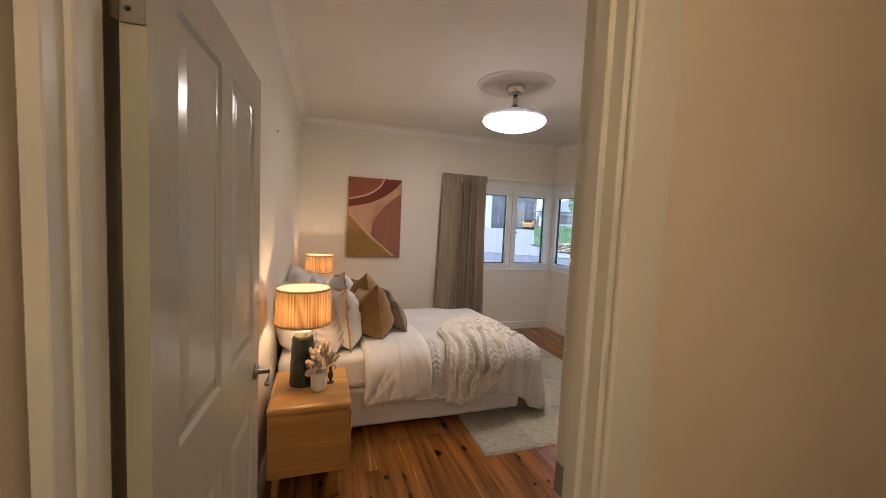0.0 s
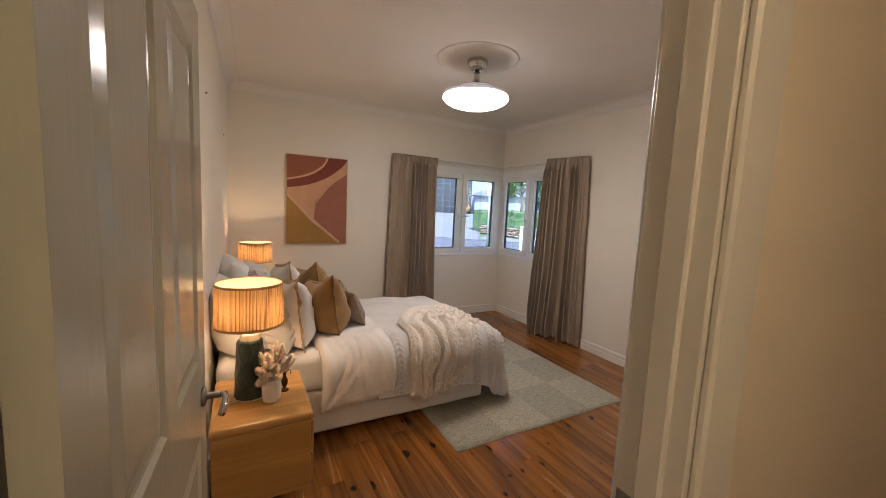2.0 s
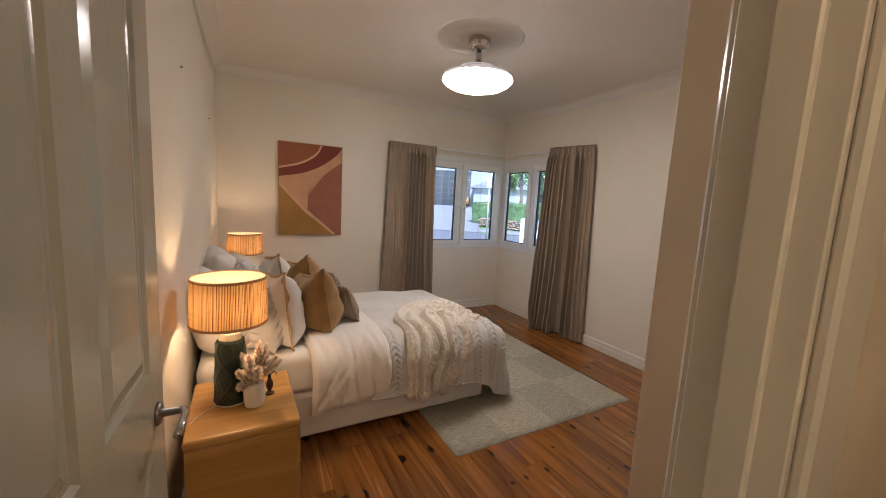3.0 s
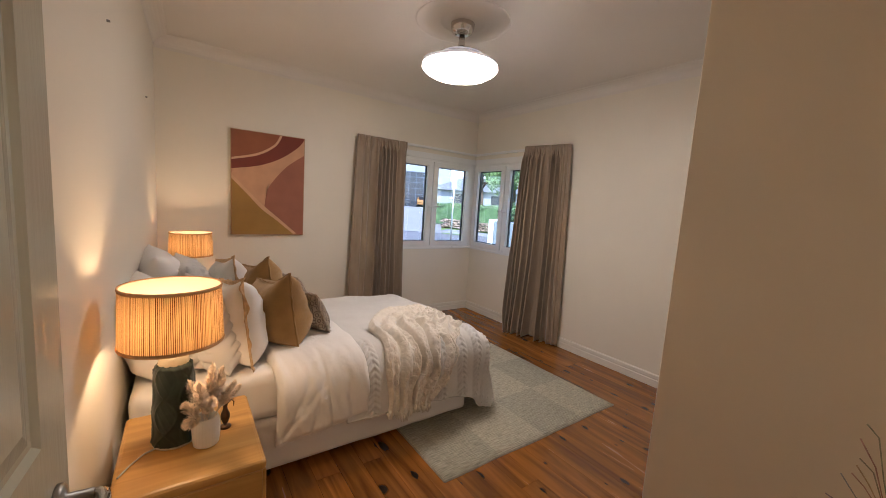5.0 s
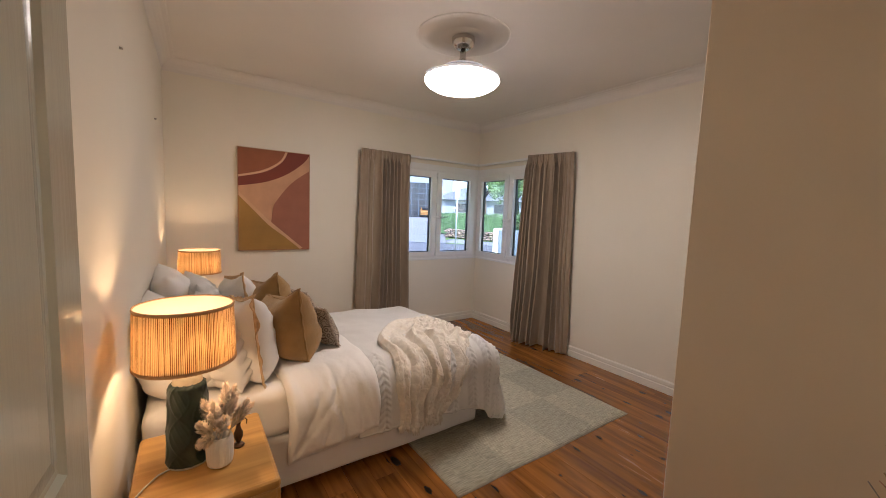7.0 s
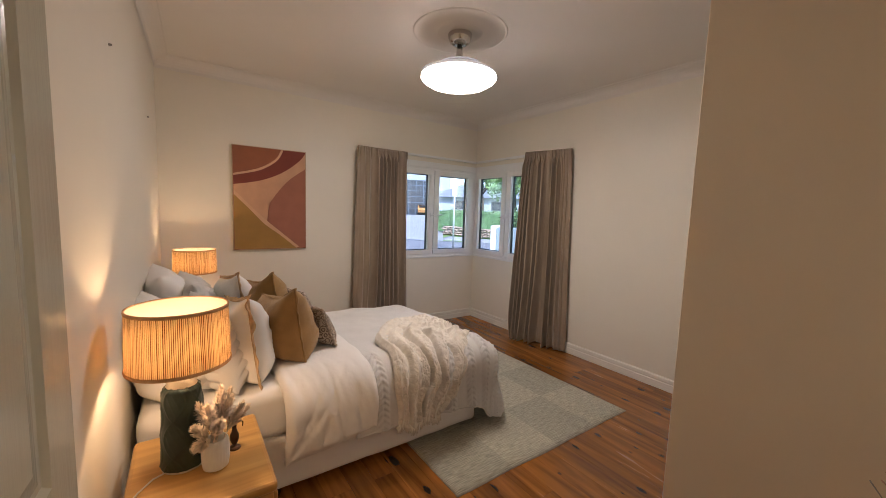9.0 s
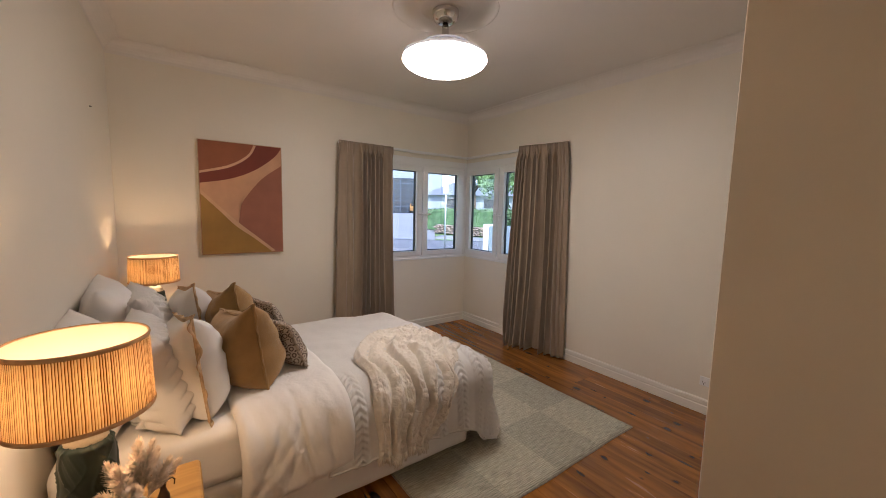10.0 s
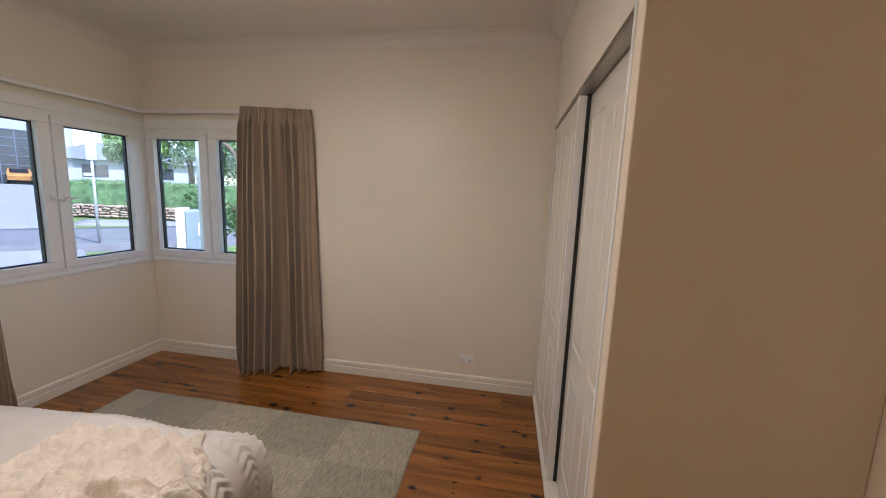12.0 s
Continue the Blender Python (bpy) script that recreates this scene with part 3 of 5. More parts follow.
def doona_lift(x, y, u, v):
    h = 0.050 + wob(x, y, 0, 2.6, 0.016) + wob(x, y, 7, 8, 0.007)
    side = min(max((3.2 - y) / 0.15, 0), 1)
    h += side * (0.014 * noise.noise(Vector((x * 6 + y * 3, y * 3 - x * 2, 1))) + 0.006 * noise.noise(Vector((x * 26 + y * 8, y * 7, 3))))
    h += 0.009 * abs(noise.noise(Vector((x * 5 - y * 6, y * 2 + x * 3, 9))))
    for a, b, c, d, deep in ((0.36, 2.70, 0.52, 3.02, 0.012), (0.50, 2.69, 0.58, 2.98, 0.010), (0.62, 2.72, 0.56, 3.10, 0.013), (0.72, 2.74, 0.70, 2.96, 0.009), (0.42, 2.78, 0.66, 3.06, 0.008)):
        s = min(max(((x - a) * (c - a) + (y - b) * (d - b)) / ((c - a) ** 2 + (d - b) ** 2), 0), 1)
        off = math.hypot(x - a - s * (c - a), y - b - s * (d - b)) + 0.010 * noise.noise(Vector((x * 14, y * 14, 3)))
        h -= deep * math.exp(-(off / 0.016) ** 2) * (1 - 0.6 * s)
    edge = min(u, 1 - u, v * 3.4, (1 - v) * 3.4)
    return h - 0.028 * max(0, 1 - edge / 0.07) ** 2


def doona_flat(u, v):
    x = 0.33 + u * (0.45 + 0.05 * (1 - v)) + 0.025 * math.sin(v * 17) * (1 - u) * 0.4
    lo = 2.665 + 0.05 * u
    return x, lo + v * (4.78 - lo)


quilt = base("quilt", (0, 0, 0), "white cotton quilt folded across the bed, softly creased", "quilt")
part("cover", cloth(120, 320, doona_flat, 0.605, doona_lift, thick=0.03), M_DOONA, quilt)
hem("piping", doona_flat, doona_lift, 0.0, 0.008, quilt, M_DOONA, "sewn white hem")

def along_curve(pts, s):
    """A smooth curve through the points, s from 0 to 1."""
    s = s * (len(pts) - 1)
    i = min(int(s), len(pts) - 2)
    p = [Vector(pts[max(min(k, len(pts) - 1), 0)]) for k in (i - 1, i, i + 1, i + 2)]
    f = s - i
    return 0.5 * (2 * p[1] + (p[2] - p[0]) * f + (2 * p[0] - 5 * p[1] + 4 * p[2] - p[3]) * f * f + (3 * p[1] - p[0] - 3 * p[2] + p[3]) * f ** 3)


# the throw's two long edges in bed coordinates, from the hanging hem to the end that trails to the foot
THROW_HEAD = ((0.945, 2.665), (0.950, 2.93), (0.965, 3.20), (1.05, 3.46), (1.30, 3.65), (1.61, 3.69))
THROW_FOOT = ((1.25, 2.675), (1.37, 2.77), (1.45, 2.89), (1.49, 2.99), (1.545, 3.07), (1.63, 3.15))


def throw_flat(u, v):
    """From the hem on the side of the bed (v 0) to the bunched end on top (v 1)."""
    p = along_curve(THROW_HEAD, v).lerp(along_curve(THROW_FOOT, v), u)
    return p.x + 0.012 * math.sin(v * 23 + u * 3), p.y + (0.015 * math.sin(u * 13) + 0.02 * noise.noise(Vector((u * 5, 1, 0)))) * (1 - v)


# creases of the throw: start and end (u, v), bow, depth, half width
CREASES = ((0.20, 0.02, 0.10, 0.62, 0.05, 0.022, 0.030), (0.50, 0.03, 0.34, 0.58, 0.08, 0.034, 0.024), (0.66, 0.20, 0.50, 0.66, 0.06, 0.026, 0.022),
           (0.82, 0.24, 0.74, 0.58, 0.04, 0.026, 0.022), (0.92, 0.30, 0.86, 0.62, 0.03, 0.020, 0.020), (0.34, 0.64, 0.72, 0.60, -0.05, 0.030, 0.022),
           (0.14, 0.74, 0.66, 0.84, 0.05, 0.028, 0.022), (0.40, 0.80, 0.97, 0.86, -0.04, 0.032, 0.022), (0.06, 0.86, 0.50, 0.96, 0.03, 0.020, 0.024))


def throw_lift(x, y, u, v):
    wu, wv = u + 0.06 * noise.noise(Vector((u * 3, v * 4, 2))), v + 0.035 * noise.noise(Vector((u * 4, v * 3, 7)))
    h = 0.054 + wob(u, v, 3, 4.0, 0.009)
    roll = noise.noise(Vector((wu * 6.5 + 0.9 * wv, wv * 0.8, 11)))
    h += 0.028 * (1 - 2.4 * abs(roll)) * min(1, 0.4 + v)
    for a, b, c, d, bow, deep, half in CREASES:
        du, dv = c - a, d - b
        ln = math.hypot(du, 2 * dv)
        s = ((wu - a) * du + 4 * (wv - b) * dv) / (ln * ln)
        if -0.15 < s < 1.15:
            off = ((wu - a) * 2 * dv - 2 * (wv - b) * du) / ln + bow * 4 * s * (s - 1) * 0.5
            w = half * (0.75 + 0.5 * s)
            end = min(1.0, (s + 0.15) / 0.3, (1.15 - s) / 0.3)
            h -= 1.4 * deep * end * math.exp(-(off / w) ** 2)
            h += 0.7 * deep * end * math.exp(-((off - 2.2 * w) / (1.9 * w)) ** 2)
    near = noise.voronoi(Vector((x * 37, y * 37, 0.25 + 0.2 * math.sin(x * 31))))[0][0]
    h += 0.015 * (0.55 - near) + 0.004 * noise.noise(Vector((x * 130, y * 130, 8)))
    e = min(u, 1 - u, 1 - v)
    return max(h, 0.022) - 0.030 * max(0, 1 - e / 0.05)


throw = base("throw_blanket", (0, 0, 0), "chunky cream boucle throw bunched over the foot of the bed", "blanket")
part("cloth", cloth(200, 330, throw_flat, 0.605, throw_lift, thick=0.02), M_THROW, throw)
bm = bmesh.new()
for k in range(170):
    u = (k + random.random()) / 170
    x, y = throw_flat(u, 0.0)
    p, n = drape(x, y, 0.605)
    p = p + n * (throw_lift(x, y, u, 0.02) - 0.008)
    q = p + Vector((random.uniform(-0.012, 0.012), random.uniform(-0.012, 0.004), -random.uniform(0.02, 0.045)))
    tube(bm, [p + Vector((0, 0, 0.01)), (p + q) / 2 + Vector((0, -0.006, 0)), q], 0.005, 5, 0.002)
part("fringe", bm, M_THROW, throw, "short frayed cream fringe", smooth=True)


def cushion_mesh(w, h, t, n=26, pinch=0.10, sag=0.0, seed=0.0, knit=False, slump=0.0):
    """A stuffed cushion standing on its lower edge: width along y, height along z, thickness along x."""
    bm = bmesh.new()

    def at(u, v, side):
        a, b = 2 * u - 1, 2 * v - 1
        y = w / 2 * a * (1 - pinch * (1 - b * b) * a * a)
        z = h / 2 * b * (1 - pinch * (1 - a * a) * b * b) - sag * h * 0.5 * max(b, 0) * (1 - a * a) ** 2
        full = max((1 - a ** 4) * (1 - b ** 4), 0) ** 0.62 * (1 - 0.22 * b)
        k = Vector((y * 5 + seed, z * 5, side * 3))
        x = side * (t / 2 * full * (1 + 0.12 * noise.noise(k)) + full * 0.014 * noise.noise(k * 3.4) + full * 0.006 * noise.noise(k * 9))
        if knit:
            x += side * full * 0.034 * abs(math.sin((z + abs(((y + 0.5) % 0.11) - 0.055) * 0.8) / 0.016)) * (0.25 + 0.75 * math.sin(math.pi * ((y + 0.5) % 0.055) / 0.055))
        return Vector((x, y, (z + h / 2) * (1 - slump * (a + 1) / 2)))
    a = sheet(bm, n, n, lambda u, v: at(u, v, 1))
    b = sheet(bm, n, n, lambda u, v: at(u, v, -1))
    bmesh.ops.remove_doubles(bm, verts=bm.verts[:], dist=0.0005)
    return bm


def rim(w, h, pinch, sag, slump, n=40):
    pts = []
    for s in range(4):
        for k in range(n):
            c = 2 * k / n - 1
            a, b = ((c, -1), (1, c), (-c, 1), (-1, -c))[s]
            pts.append(Vector((0, w / 2 * a * (1 - pinch * (1 - b * b) * a * a), h / 2 * b * (1 - pinch * (1 - a * a) * b * b) - sag * h * 0.5 * max(b, 0) * (1 - a * a) ** 2 + h / 2)))
            pts[-1].z *= 1 - slump * (a + 1) / 2
    return pts


def cushion(name, near, w, h, t, yaw, lean, mat, label, group, trim=None, trim_label="", pinch=0.08, sag=0.0, knit=False, seed=0.0, fringe=0.0, slump=0.0, flange=0.0):
    """near: where its lower near corner rests."""
    c = base(name, (0, 0, 0), label, "cushion", group)
    part("cover", cushion_mesh(w, h, t, pinch=pinch, sag=sag, knit=knit, seed=seed, slump=slump, n=120 if knit else 34), mat, c)
    if trim:
        bm = bmesh.new()
        pts = rim(w, h, pinch, sag, slump)
        tube(bm, pts + pts[:1], 0.006, 6)
        if flange:
            mid, ring = Vector((0, 0, h / 2)), []
            for k, p in enumerate(pts):
                o = (p - mid).normalized()
                wv = 0.026 * noise.noise(Vector((k * 0.14, seed, 0))) + 0.004 * math.sin(k * 0.9)
                q = p + o * flange * (0.9 + 0.3 * noise.noise(Vector((k * 0.3, seed, 5)))) + Vector((wv, 0, 0))
                ring.append([bm.verts.new(c) for c in (p + Vector((0.003, 0, 0)), q + Vector((0.002, 0, 0)), q - Vector((0.002, 0, 0)), p - Vector((0.003, 0, 0)))])
            for k in range(len(ring)):
                for e in range(4):
                    bm.faces.new((ring[k - 1][e], ring[k][e], ring[k][(e + 1) % 4], ring[k - 1][(e + 1) % 4]))
        if fringe:
            mid = Vector((0, 0, h / 2))
            for p in pts:
                for r in range(3):
                    o = (p - mid).normalized()
                    tube(bm, [p + Vector((random.uniform(-0.006, 0.006), random.uniform(-0.008, 0.008), random.uniform(-0.008, 0.008))), p + o * fringe * random.uniform(0.5, 1.1) + Vector((random.uniform(-0.012, 0.012), random.uniform(-0.008, 0.008), random.uniform(-0.008, 0.008)))], 0.0035, 4, 0.0015)
        part("trim", bm, trim, c, trim_label, smooth=True)
    c.matrix_basis = pose(*near, 0, 0, yaw) @ pose(0, 0, 0, 0, -lean, 0) @ pose(0, w / 2, 0)
    return c


cushion("pillow", (-0.090, 3.06, 0.607), 0.60, 0.45, 0.24, 2, 18, M_SHEET, "large plain white square pillow against the wall", "plain pillows", seed=1)
cushion("pillow", (-0.050, 3.74, 0.607), 0.62, 0.50, 0.27, 6, 14, M_SHEET, "large plain white square pillow against the wall", "plain pillows", seed=2)
cushion("pillow", (0.140, 3.03, 0.612), 0.60, 0.42, 0.21, 6, 15, M_KNIT, "white cable knit pillow leaning on the bed", "knitted pillows", knit=True, seed=3)
cushion("pillow", (0.100, 3.74, 0.612), 0.60, 0.44, 0.20, 6, 16, M_KNIT, "white cable knit pillow leaning on the bed", "knitted pillows", knit=True, seed=4)
cushion("cushion", (0.240, 3.07, 0.615), 0.46, 0.46, 0.25, 8, 6, M_LINEN, "white linen cushion with a ruffled tan edge", "edged white cushions", M_TANTRIM, "ruffled tan edging", seed=5, flange=0.026, sag=0.03, slump=0.2)
cushion("cushion", (0.290, 3.80, 0.615), 0.46, 0.46, 0.24, 10, 8, M_LINEN, "white linen cushion with a ruffled tan edge", "edged white cushions", M_TANTRIM, "ruffled tan edging", seed=6, flange=0.026, sag=0.03, slump=0.2)
cushion("cushion", (0.485, 3.16, 0.650), 0.44, 0.43, 0.28, 14, 8, M_MUSTARD, "mustard brown linen cushion with a dented top", "mustard cushions", M_MUSTARD, "frayed mustard seam", pinch=0.06, sag=0.17, seed=7, slump=0.25, flange=0.010)
cushion("cushion", (0.480, 3.70, 0.650), 0.44, 0.44, 0.27, 16, 9, M_MUSTARD, "mustard brown linen cushion with a dented top", "mustard cushions", M_MUSTARD, "frayed mustard seam", pinch=0.06, sag=0.17, seed=8, slump=0.27, flange=0.010)
cushion("cushion", (0.700, 3.29, 0.668), 0.44, 0.26, 0.14, 16, 22, M_PATTERN, "dark brown cushion printed with pale rings", "printed cushions", M_PATTRIM, "frayed dark and pale edging", seed=9, fringe=0.014, slump=0.1)
cushion("cushion", (0.715, 3.78, 0.668), 0.44, 0.26, 0.14, 16, 22, M_PATTERN, "dark brown cushion printed with pale rings", "printed cushions", M_PATTRIM, "frayed dark and pale edging", seed=10, fringe=0.014)


# ---- curtains ----
def curtain(name, top, low, pleats, label, seed, plain):
    """top and low: plan ends of the hung cloth at the rail and at the floor; plain: the stretch of it that hangs unfolded."""
    c = base(name, (0, 0, 0), label, "curtain", "taupe curtains")
    r = random.Random(int(seed * 10))
    deep = [r.uniform(0.45, 1.25) for k in range(pleats + 3)]
    a0, a1 = Vector(top[0]), Vector(top[1])
    b0, b1 = Vector(low[0]), Vector(low[1])
    d = (a1 - a0).normalized()
    nrm = Vector((d.y, -d.x))

    def at(u, v):
        z = 2.235 - v * 2.215 + 0.006 * math.sin(7 * u + seed) * v
        k = v ** 0.8
        head = min(max((v - 0.028) / 0.05, 0), 1)
        fall = head * head * (3 - 2 * head)
        merge = noise.noise(Vector((u * 3.2, v * 1.1, seed)))
        ph = pleats * (u + 0.050 * math.sin(9 * u + seed) + 0.022 * math.sin(23 * u + 2 * seed)) + 1.2 * v * merge
        i = max(int(math.floor(ph)), 0)
        f = ph - math.floor(ph)
        m = f * f * (3 - 2 * f)
        amp = deep[i % len(deep)] * (1 - m) + deep[(i + 1) % len(deep)] * m
        sn = math.sin(2 * math.pi * ph)
        ridge = math.copysign(abs(sn) ** 0.6, sn) + 0.30 * math.sin(4 * math.pi * ph + 1 + 2 * v)
        still = min(max((u - plain[0]) / 0.06 + 0.5, 0), 1) * min(max((plain[1] - u) / 0.06 + 0.5, 0), 1)
        q = fall * ridge * amp * (0.046 + 0.014 * v) * (1 - 0.85 * still)
        q += 0.012 * v * noise.noise(Vector((u * 4, v * 2, seed + 9))) + 0.003 * fall * noise.noise(Vector((u * 30, v * 9, seed)))
        # the stiff gathered heading
        q += (1 - fall) * (0.007 * math.sin(2 * math.pi * ph * 3) + 0.010 * max(0, sn) ** 2)
        slip = 0.010 * fall * (1 - still) * math.cos(2 * math.pi * ph)
        p = a0.lerp(a1, u).lerp(b0.lerp(b1, u), k) + nrm * q + d * slip
        return Vector((p.x, p.y, z))
    bm = bmesh.new()
    sheet(bm, 320, 80, at)
    cl = part("cloth", bm, M_CURTAIN, c)
    md = cl.modifiers.new("thickness", 'SOLIDIFY')
    md.thickness = 0.004
    return c


curtain("curtain", ((1.600, 5.20), (2.240, 5.205)), ((1.535, 5.185), (2.255, 5.175)), 10, "full length taupe curtain gathered beside the window", 1.0, (-0.2, 0.27))
curtain("curtain", ((3.235, 4.185), (3.375, 3.655)), ((3.155, 4.230), (3.375, 3.575)), 9, "full length taupe curtain hanging slightly twisted to the floor", 5.0, (0.82, 1.2))

# ---- rug ----
def rug_cloth():
    m = material("woven_rug", (0.36, 0.33, 0.26), 0.95, scale=14, vary=0.08, bump=0.0)
    nt, L = m.node_tree, m.node_tree.links
    N = nt.nodes.new
    b = nt.nodes["Principled BSDF"]
    co = N("ShaderNodeTexCoord")
    mp = N("ShaderNodeMapping")
    mp.inputs["Scale"].default_value = (1 / 0.413, 1 / 0.5, 1)
    mp.inputs["Location"].default_value = (-1.11 / 0.413, -2.545 / 0.5, 0.3)
    L.new(co.outputs["Object"], mp.inputs[0])
    ch = N("ShaderNodeTexChecker")
    ch.inputs["Scale"].default_value = 1
    ch.inputs["Color1"].default_value, ch.inputs["Color2"].default_value = (0.47, 0.435, 0.33, 1), (0.395, 0.37, 0.285, 1)
    L.new(mp.outputs[0], ch.inputs["Vector"])
    m2 = N("ShaderNodeMapping")
    m2.inputs["Scale"].default_value = (16, 150, 1)
    L.new(co.outputs["Object"], m2.inputs[0])
    n = N("ShaderNodeTexNoise")
    n.inputs["Scale"].default_value, n.inputs["Detail"].default_value = 1.0, 3
    L.new(m2.outputs[0], n.inputs["Vector"])
    r = N("ShaderNodeMapRange")
    r.inputs["From Min"].default_value, r.inputs["From Max"].default_value = 0.3, 0.7
    r.inputs["To Min"].default_value, r.inputs["To Max"].default_value = 0.66, 1.28
    L.new(n.outputs["Fac"], r.inputs["Value"])
    mx = N("ShaderNodeMix")
    mx.data_type, mx.blend_type = 'RGBA', 'MULTIPLY'
    mx.inputs["Factor"].default_value = 1
    L.new(ch.outputs["Color"], mx.inputs["A"])
    L.new(r.outputs[0], mx.inputs["B"])
    L.new(mx.outputs["Result"], b.inputs["Base Color"])
    wv = N("ShaderNodeTexWave")
    wv.bands_direction = 'Y'
    wv.inputs["Scale"].default_value, wv.inputs["Distortion"].default_value = 30, 1.5
    L.new(co.outputs["Object"], wv.inputs["Vector"])
    bp = N("ShaderNodeBump")
    bp.inputs["Strength"].default_value, bp.inputs["Distance"].default_value = 0.7, 0.004
    L.new(wv.outputs["Fac"], bp.inputs["Height"])
    L.new(bp.outputs[0], b.inputs["Normal"])
    return m


M_RUG = rug_cloth()
rug = base("rug", (0, 0, 0), "pale grey-green flatwoven rug in checked squares", "rug")
bm = bmesh.new()


def rug_at(u, v):
    x, y = 1.11 + 1.652 * u, 2.545 + 2.275 * v
    return Vector((x + 0.006 * noise.noise(Vector((y * 3, 1, 0))), y + 0.010 * noise.noise(Vector((x * 3, 2, 0))), 0.0125 + 0.002 * noise.noise(Vector((x * 4, y * 4, 0))) - 0.008 * (1 if min(u, 1 - u, v, 1 - v) < 0.004 else 0)))


sheet(bm, 60, 70, rug_at)
edge_loop = bmesh.ops.extrude_edge_only(bm, edges=[e for e in bm.edges if e.is_boundary])
for v in [g for g in edge_loop["geom"] if isinstance(g, bmesh.types.BMVert)]:
    v.co.z = 0.001
part("weave", bm, M_RUG, rug, smooth=True)
bm = bmesh.new()
tube(bm, [rug_at(u / 40, 0) - Vector((0, 0, 0.004)) for u in range(41)] + [rug_at(1, v / 40) - Vector((0, 0, 0.004)) for v in range(1, 41)] + [rug_at(1 - u / 40, 1) - Vector((0, 0, 0.004)) for u in range(1, 41)] + [rug_at(0, 1 - v / 40) - Vector((0, 0, 0.004)) for v in range(1, 41)], 0.006, 6)
part("binding", bm, material("rug_binding", (0.30, 0.26, 0.20), 0.95, scale=60, vary=0.25, bump=0.5), rug, "whipped wool edge")

# ---- bedside tables ----
def bedside(place, label):
    n = base("bedside_table", place, label, "bedside table", "oak bedside tables")
    w, d, h = 0.435, 0.525, 0.555
    bm = bmesh.new()
    box(bm, 0, w, 0, d, h - 0.042, h, bevel=0.016, seg=3)
    part("tabletop", bm, M_OAK, n)
    part("carcass", boxes((0.006, w - 0.012, 0.008, d - 0.008, 0.165, h - 0.043), bevel=0.004), M_OAK, n)
    for z0, z1 in ((0.178, 0.335), (0.345, 0.502)):
        dr = part("drawer", boxes((w - 0.0125, w + 0.002, 0.022, d - 0.022, z0, z1), bevel=0.004), M_OAK, n)
        bm = bmesh.new()
        lathe(bm, [(0.006, 0), (0.006, 0.012), (0.014, 0.018), (0.012, 0.026)], 14)
        bmesh.ops.transform(bm, matrix=Matrix.Translation((w + 0.001, d / 2, (z0 + z1) / 2)) @ Euler((0, radians(90), 0)).to_matrix().to_4x4(), verts=bm.verts[:])
        part("knob", bm, M_OAK, dr)
    for x in (0.05, w - 0.06):
        for y in (0.05, d - 0.05):
            bm = bmesh.new()
            tube(bm, [(x + (0.012 if x > 0.2 else -0.012), y, 0), (x, y, 0.166)], 0.013, 14, 0.021)
            part("leg", bm, M_OAK, n)
    return n


bedside((-0.238, 2.412, 0), "honey oak bedside table with rounded top corners")
bedside((-0.215, 4.63, 0), "honey oak bedside table beyond the bed")


